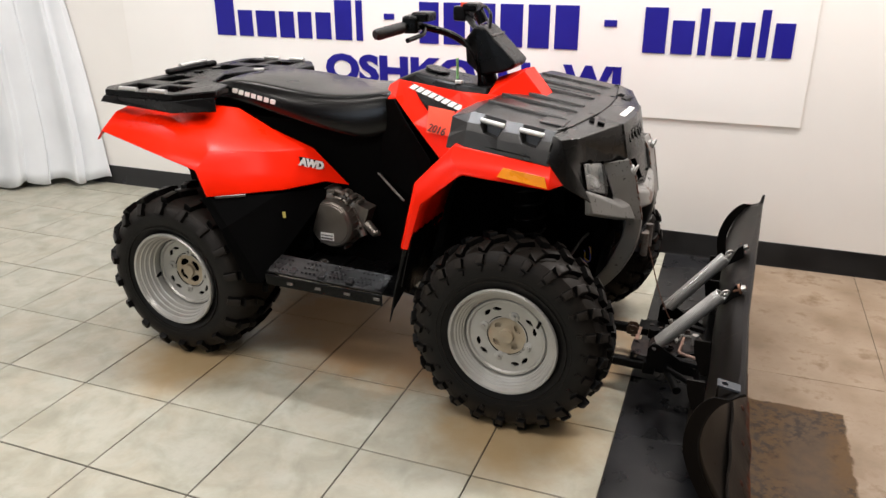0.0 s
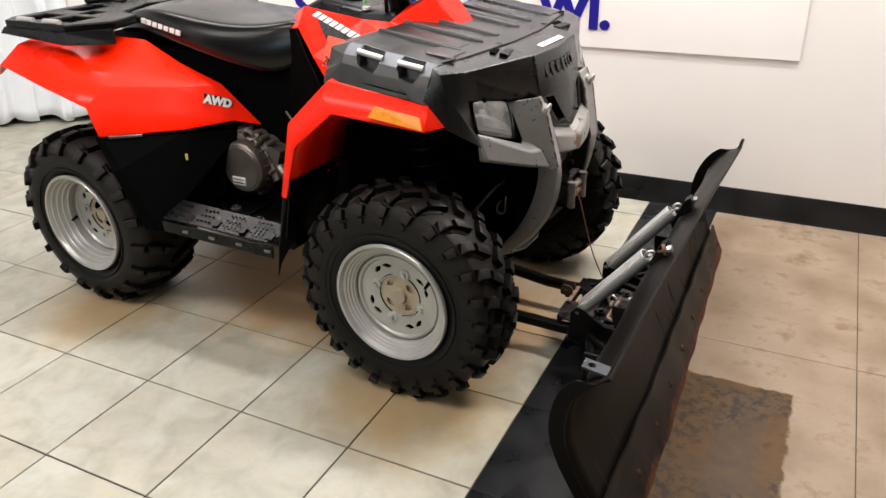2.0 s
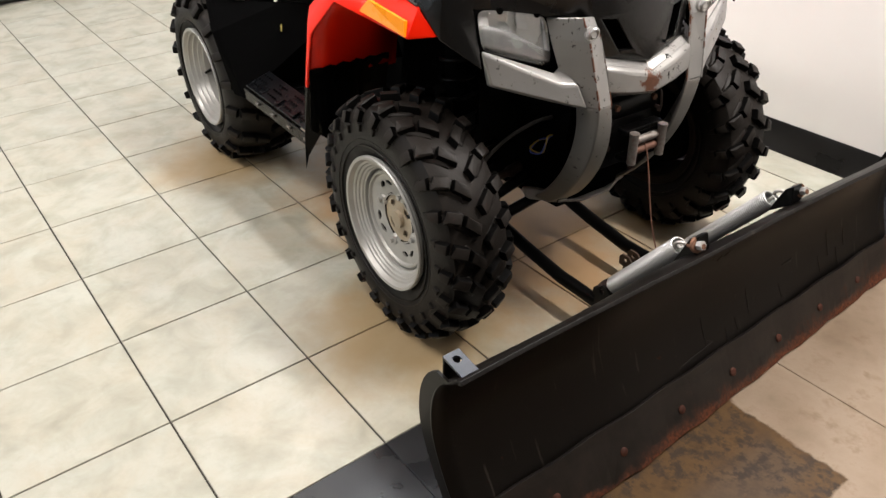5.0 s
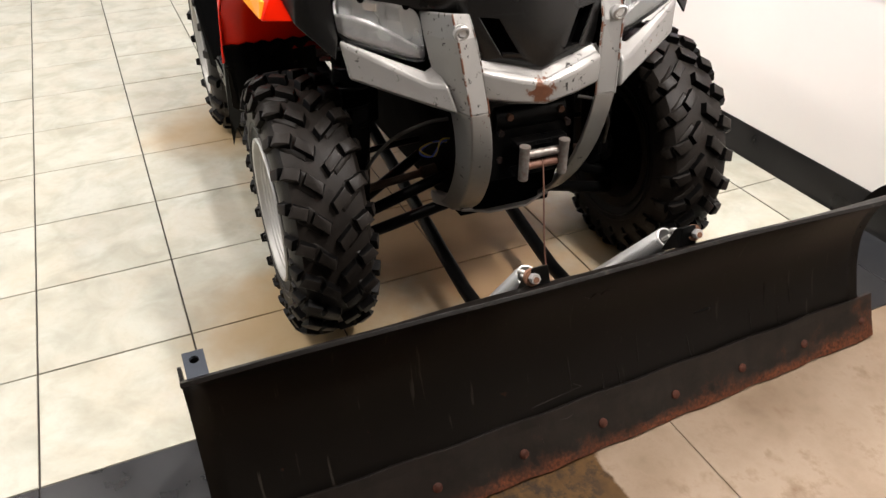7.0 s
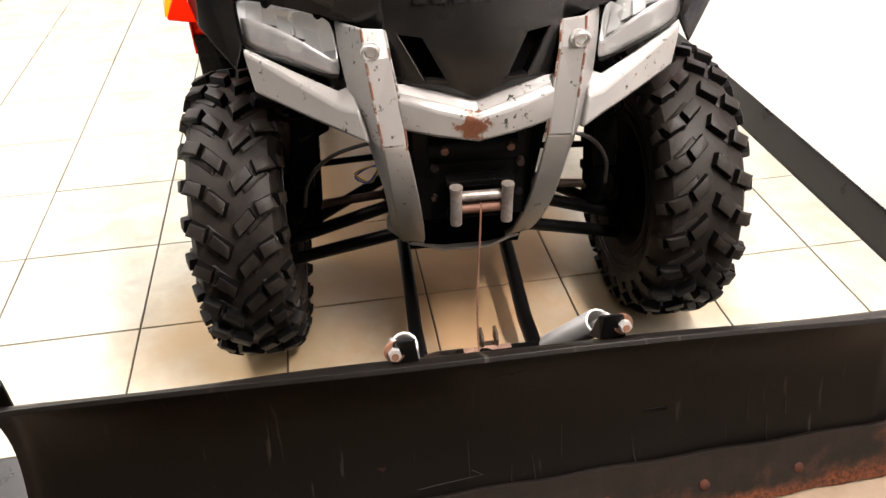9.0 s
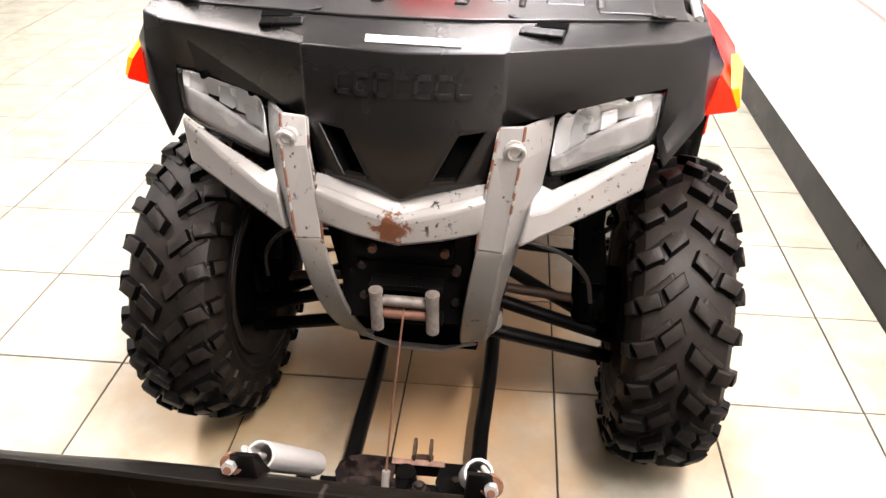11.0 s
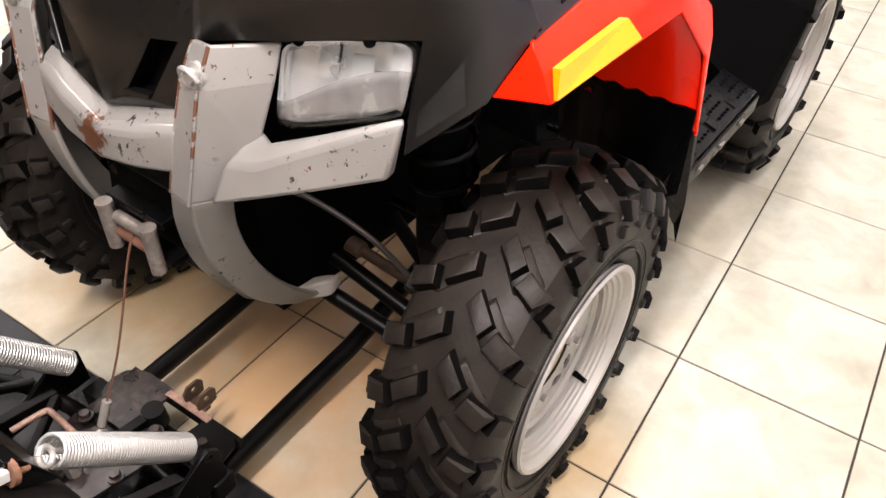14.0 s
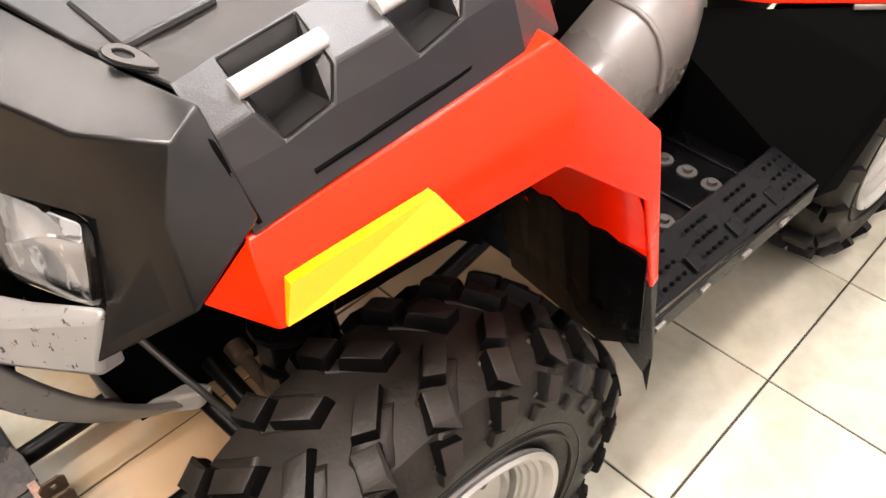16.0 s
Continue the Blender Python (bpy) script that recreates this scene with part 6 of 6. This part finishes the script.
def flat_plate(name, outline, z, thick, mat, label, holes=()):
    return part(name, plate([(x, y, z) for x, y in outline], [[(cx + r * math.cos(a), cy + r * math.sin(a), z) for a in (2 * math.pi * k / 12 for k in range(12))] for cx, cy, r in holes], (0, 0, thick)), mat, PLOW, label, bevel=0.001)


flat_plate("pivot_plate", [(0.392, -0.078), (0.382, -0.030), (0.386, 0.030), (0.400, 0.078), (0.455, 0.088), (0.520, 0.075), (0.585, 0.060), (0.585, -0.040), (0.520, -0.072), (0.460, -0.088)], 0.140, 0.008, PIVOT, "scuffed dark steel pivot plate", [(0.530, 0.010, 0.012), (0.440, 0.055, 0.014), (0.440, -0.050, 0.010)])
flat_plate("mount_plate", [(0.322, -0.062), (0.328, -0.088), (0.344, -0.106), (0.370, -0.112), (0.402, -0.100), (0.412, -0.060), (0.392, -0.014), (0.374, 0.004), (0.345, 0.004), (0.323, -0.004)], 0.130, 0.006, PIVOT, "scuffed dark steel mount plate")
flat_plate("mount_plate", [(0.333, 0.092), (0.327, 0.150), (0.345, 0.172), (0.386, 0.178), (0.412, 0.150), (0.408, 0.102), (0.376, 0.086)], 0.130, 0.006, FRAMEB, "black steel mount plate")
part("plate_bolt", Shape().tube([(0.372, 0.125, 0.136), (0.372, 0.125, 0.143)], 0.008, 12), PIVOT, PLOW, "worn plate bolt", smooth=30)
part("cross_angle", Shape().box((0.331, 0.035, 0.118), (0.009, 0.27, 0.034)), FRAMEB, PLOW, "black cross angle between the push tubes", bevel=0.001)
part("worn_flange", Shape().box((0.333, 0.048, 0.1365), (0.014, 0.105, 0.003)), WORNTAN, PLOW, "flange worn to bare rusty metal", bevel=0.001)
part("swing_arc", Shape().tube(curve_points([(0.50, -0.30, 0.135), (0.46, -0.18, 0.137), (0.445, 0.01, 0.138), (0.46, 0.20, 0.137), (0.50, 0.32, 0.135)], 5), 0.014, 8), FRAMEB, PLOW, smooth=50)
for p, q, w in (((0.382, 0.032, 0.162), (0.490, 0.022, 0.166), 0.010), ((0.440, 0.157, 0.150), (0.575, 0.105, 0.156), 0.011), ((0.453, -0.141, 0.160), (0.580, -0.166, 0.160), 0.010), ((0.455, -0.135, 0.158), (0.560, -0.060, 0.158), 0.009)):
    part("brace_bar", Shape().rings([[Vector(e) + Vector(o) for o in ((0, -w, -0.008), (0, w, -0.008), (0, w, 0.008), (0, -w, 0.008))] for e in (p, q)]), FRAMEB, PLOW, "black steel brace bar", bevel=0.002)
part("brace_knuckle", Shape().tube([(0.388, 0.032, 0.140), (0.388, 0.032, 0.174)], [0.022, 0.019], 16), FRAMEB, PLOW, "black pivot knuckle", smooth=40)
part("latch_rod", Shape().tube(curve_points([(0.545, -0.125, 0.166), (0.492, -0.112, 0.170), (0.487, -0.095, 0.171), (0.490, -0.040, 0.171), (0.492, 0.002, 0.170)], 4), 0.0055, 10), WORNTAN, PLOW, "bent latch rod worn to bare metal", smooth=60)
for x, y in ((0.455, -0.060), (0.410, 0.060), (0.500, 0.075), (0.545, -0.005)):
    part("plate_bolt", Shape().tube([(x, y, 0.155), (x, y, 0.168)], 0.009, 6).tube([(x, y, 0.155), (x, y, 0.160)], 0.014, 14), PIVOT, PLOW, "worn plate bolt", smooth=30)
hook = [(0.470 + 0.010 * k / 60 * 5, 0.010 + 0.004 * math.cos(k * 0.9), 0.176 + 0.004 * math.sin(k * 0.9)) for k in range(61)]
part("pin_spring", Shape().tube(hook, 0.0012, 5), ZINC, PLOW, "small zinc pin spring", smooth=60)
part("pivot_bolt", Shape().tube([(0.53, 0.01, 0.12), (0.53, 0.01, 0.185)], 0.012, 6), STEEL, PLOW)
for y in (0.036, 0.068):
    clevis = plate([(0.292, y, 0.134), (0.330, y, 0.128), (0.332, y, 0.156), (0.322, y, 0.168), (0.298, y, 0.168), (0.290, y, 0.158)], [[(0.311 + 0.006 * math.cos(a), y, 0.153 + 0.006 * math.sin(a)) for a in (2 * math.pi * k / 10 for k in range(10))]], (0, 0.005, 0))
    part("clevis_ear", clevis, SHAFT, PLOW, "small rusty pierced clevis ear")
part("clevis_foot", Shape().box((0.320, 0.054, 0.131), (0.024, 0.044, 0.008)), SHAFT, PLOW, bevel=0.002)
part("rope_shackle", Shape().tube([(0.470 + 0.012 * math.cos(a), 0.006, 0.170 + 0.014 * math.sin(a)) for a in (2 * math.pi * k / 14 for k in range(15))], 0.004, 8), STEEL, PLOW, "steel shackle at the rope end", smooth=60)
part("shackle_pin", Shape().tube([(0.470, -0.014, 0.158), (0.470, 0.028, 0.158)], 0.005, 8), STEEL, PLOW, smooth=40)
for s in (1, -1):
    yy = 0.145 * s + 0.012
    part("spring_arm", plate([(0.385, yy + 0.03 * s, 0.12), (0.455, yy + 0.03 * s, 0.12), (0.60, yy + 0.03 * s, 0.115), (0.50, yy + 0.03 * s, 0.165), (0.425, yy + 0.03 * s, 0.208), (0.405, yy + 0.03 * s, 0.214), (0.388, yy + 0.03 * s, 0.195)], [[(0.408 + 0.007 * math.cos(a), yy + 0.03 * s, 0.196 + 0.007 * math.sin(a)) for a in (2 * math.pi * k / 10 for k in range(10))]], (0, 0.008, 0)), FRAMEB, PLOW, "black plate arm holding the spring foot", bevel=0.001)
    # trip spring
    a, b = Vector((0.420, yy, 0.210)), Vector((0.612, yy + 0.022 * s, 0.448))
    ax = (b - a).normalized()
    b = b - ax * 0.030
    u = ax.orthogonal().normalized()
    w = ax.cross(u)
    turns, n = 50, 50 * 13
    pts = [a.lerp(b, k / n) + 0.0205 * (math.cos(2 * math.pi * turns * k / n) * u + math.sin(2 * math.pi * turns * k / n) * w) for k in range(n + 1)]
    spring = part("trip_spring", Shape().tube(pts, 0.0027, 8), ZINC, PLOW, "bright zinc coil spring", smooth=80)
    part("spring_hook", Shape().tube(curve_points([a + u * 0.02, a - ax * 0.006, a - ax * 0.016, a - ax * 0.018 - u * 0.008, a - ax * 0.010 - u * 0.010], 4), 0.0035, 8), ZINC, spring, smooth=60)
    eye = b + ax * 0.016 + Vector((0, 0.012 * s, 0))
    part("eye_bolt", Shape().tube([eye + 0.011 * (math.cos(t) * ax + math.sin(t) * u) for t in (2 * math.pi * k / 16 for k in range(17))], 0.0042, 8).tube([b - ax * 0.02, b + ax * 0.010], 0.004, 8), STEEL, spring, "steel eye bolt", smooth=60)
    ly = yy + 0.024 * s
    part("spring_lug", Shape().rings([[(0.600, ly - 0.022, 0.40), (0.600, ly + 0.022, 0.40), (0.652, ly + 0.022, 0.440), (0.652, ly - 0.022, 0.440)], [(0.628, ly - 0.020, 0.470), (0.628, ly + 0.020, 0.470), (0.645, ly + 0.016, 0.482), (0.645, ly - 0.016, 0.482)]]), FRAMEB, PLOW, "black lug welded to the blade top", bevel=0.002)
    bolt_y = ly + 0.016 * s
    part("lug_bolt", Shape().tube([(0.625, bolt_y, 0.452), (0.662, bolt_y, 0.4668)], 0.006, 10).tube([(0.640, bolt_y, 0.460), (0.647, bolt_y, 0.4628)], 0.0165, 16), RUST, PLOW, "rusty washer and bolt on the spring lug", smooth=30)
    part("lug_nut", Shape().tube([(0.648, bolt_y, 0.4632), (0.660, bolt_y, 0.468)], 0.010, 6), ZINC, PLOW, "bright nut")
    part("skid_bracket", Shape().box((0.585, s * 0.31, 0.12), (0.05, 0.05, 0.16)), FRAMEB, PLOW, bevel=0.004)
    part("angle_strut", Shape().tube([(0.46, s * 0.20, 0.150), (0.585, s * 0.30, 0.150)], 0.010, 12), FRAMEB, PLOW, smooth=40)

# ---- floor pieces ----
def slab_mesh(name, w, d, mat, high=0.004):
    e = 0.0012
    a, b = (w / 2, d / 2), (w / 2 - e, d / 2 - e)
    rings = [[(-p[0], -p[1], z), (p[0], -p[1], z), (p[0], p[1], z), (-p[0], p[1], z)] for p, z in ((a, -0.004), (a, -e), (b, 0.0))]
    return mesh_of(name, Shape().rings(rings), mat)


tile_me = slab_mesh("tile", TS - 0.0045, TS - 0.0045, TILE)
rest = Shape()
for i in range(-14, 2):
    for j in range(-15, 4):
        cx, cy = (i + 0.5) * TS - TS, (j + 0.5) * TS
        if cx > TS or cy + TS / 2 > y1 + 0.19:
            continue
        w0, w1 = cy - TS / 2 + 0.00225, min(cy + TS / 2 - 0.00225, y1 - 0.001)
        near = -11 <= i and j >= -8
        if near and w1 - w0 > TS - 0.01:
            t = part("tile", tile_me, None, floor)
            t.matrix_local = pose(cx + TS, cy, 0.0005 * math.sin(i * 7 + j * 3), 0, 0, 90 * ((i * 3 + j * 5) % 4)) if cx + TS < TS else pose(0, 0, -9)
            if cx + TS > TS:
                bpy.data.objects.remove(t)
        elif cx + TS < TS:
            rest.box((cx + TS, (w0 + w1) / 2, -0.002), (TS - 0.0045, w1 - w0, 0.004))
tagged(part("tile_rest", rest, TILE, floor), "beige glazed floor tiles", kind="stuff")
for k in range(-15, 4):
    w0, w1 = k * TS + 0.001, min((k + 1) * TS - 0.001, y1 - 0.001)
    if w1 > w0:
        me = slab_mesh("border_tile", 0.290, w1 - w0, BAND)
        part("border_tile", me, None, floor, m=pose(TS + 0.146, (w0 + w1) / 2, 0.0))
xs = [0.658, 1.225, 1.95, 2.8, 4.59]
ys = [-5.49, -3.2, -1.6, -0.72, 0.205, 1.279]
for a, b in zip(xs, xs[1:]):
    for c, d in zip(ys, ys[1:]):
        part("floor_slab", slab_mesh("floor_slab", b - a - 0.002, d - c - 0.002, BARE), None, floor, m=pose((a + b) / 2, (c + d) / 2, -0.0005))
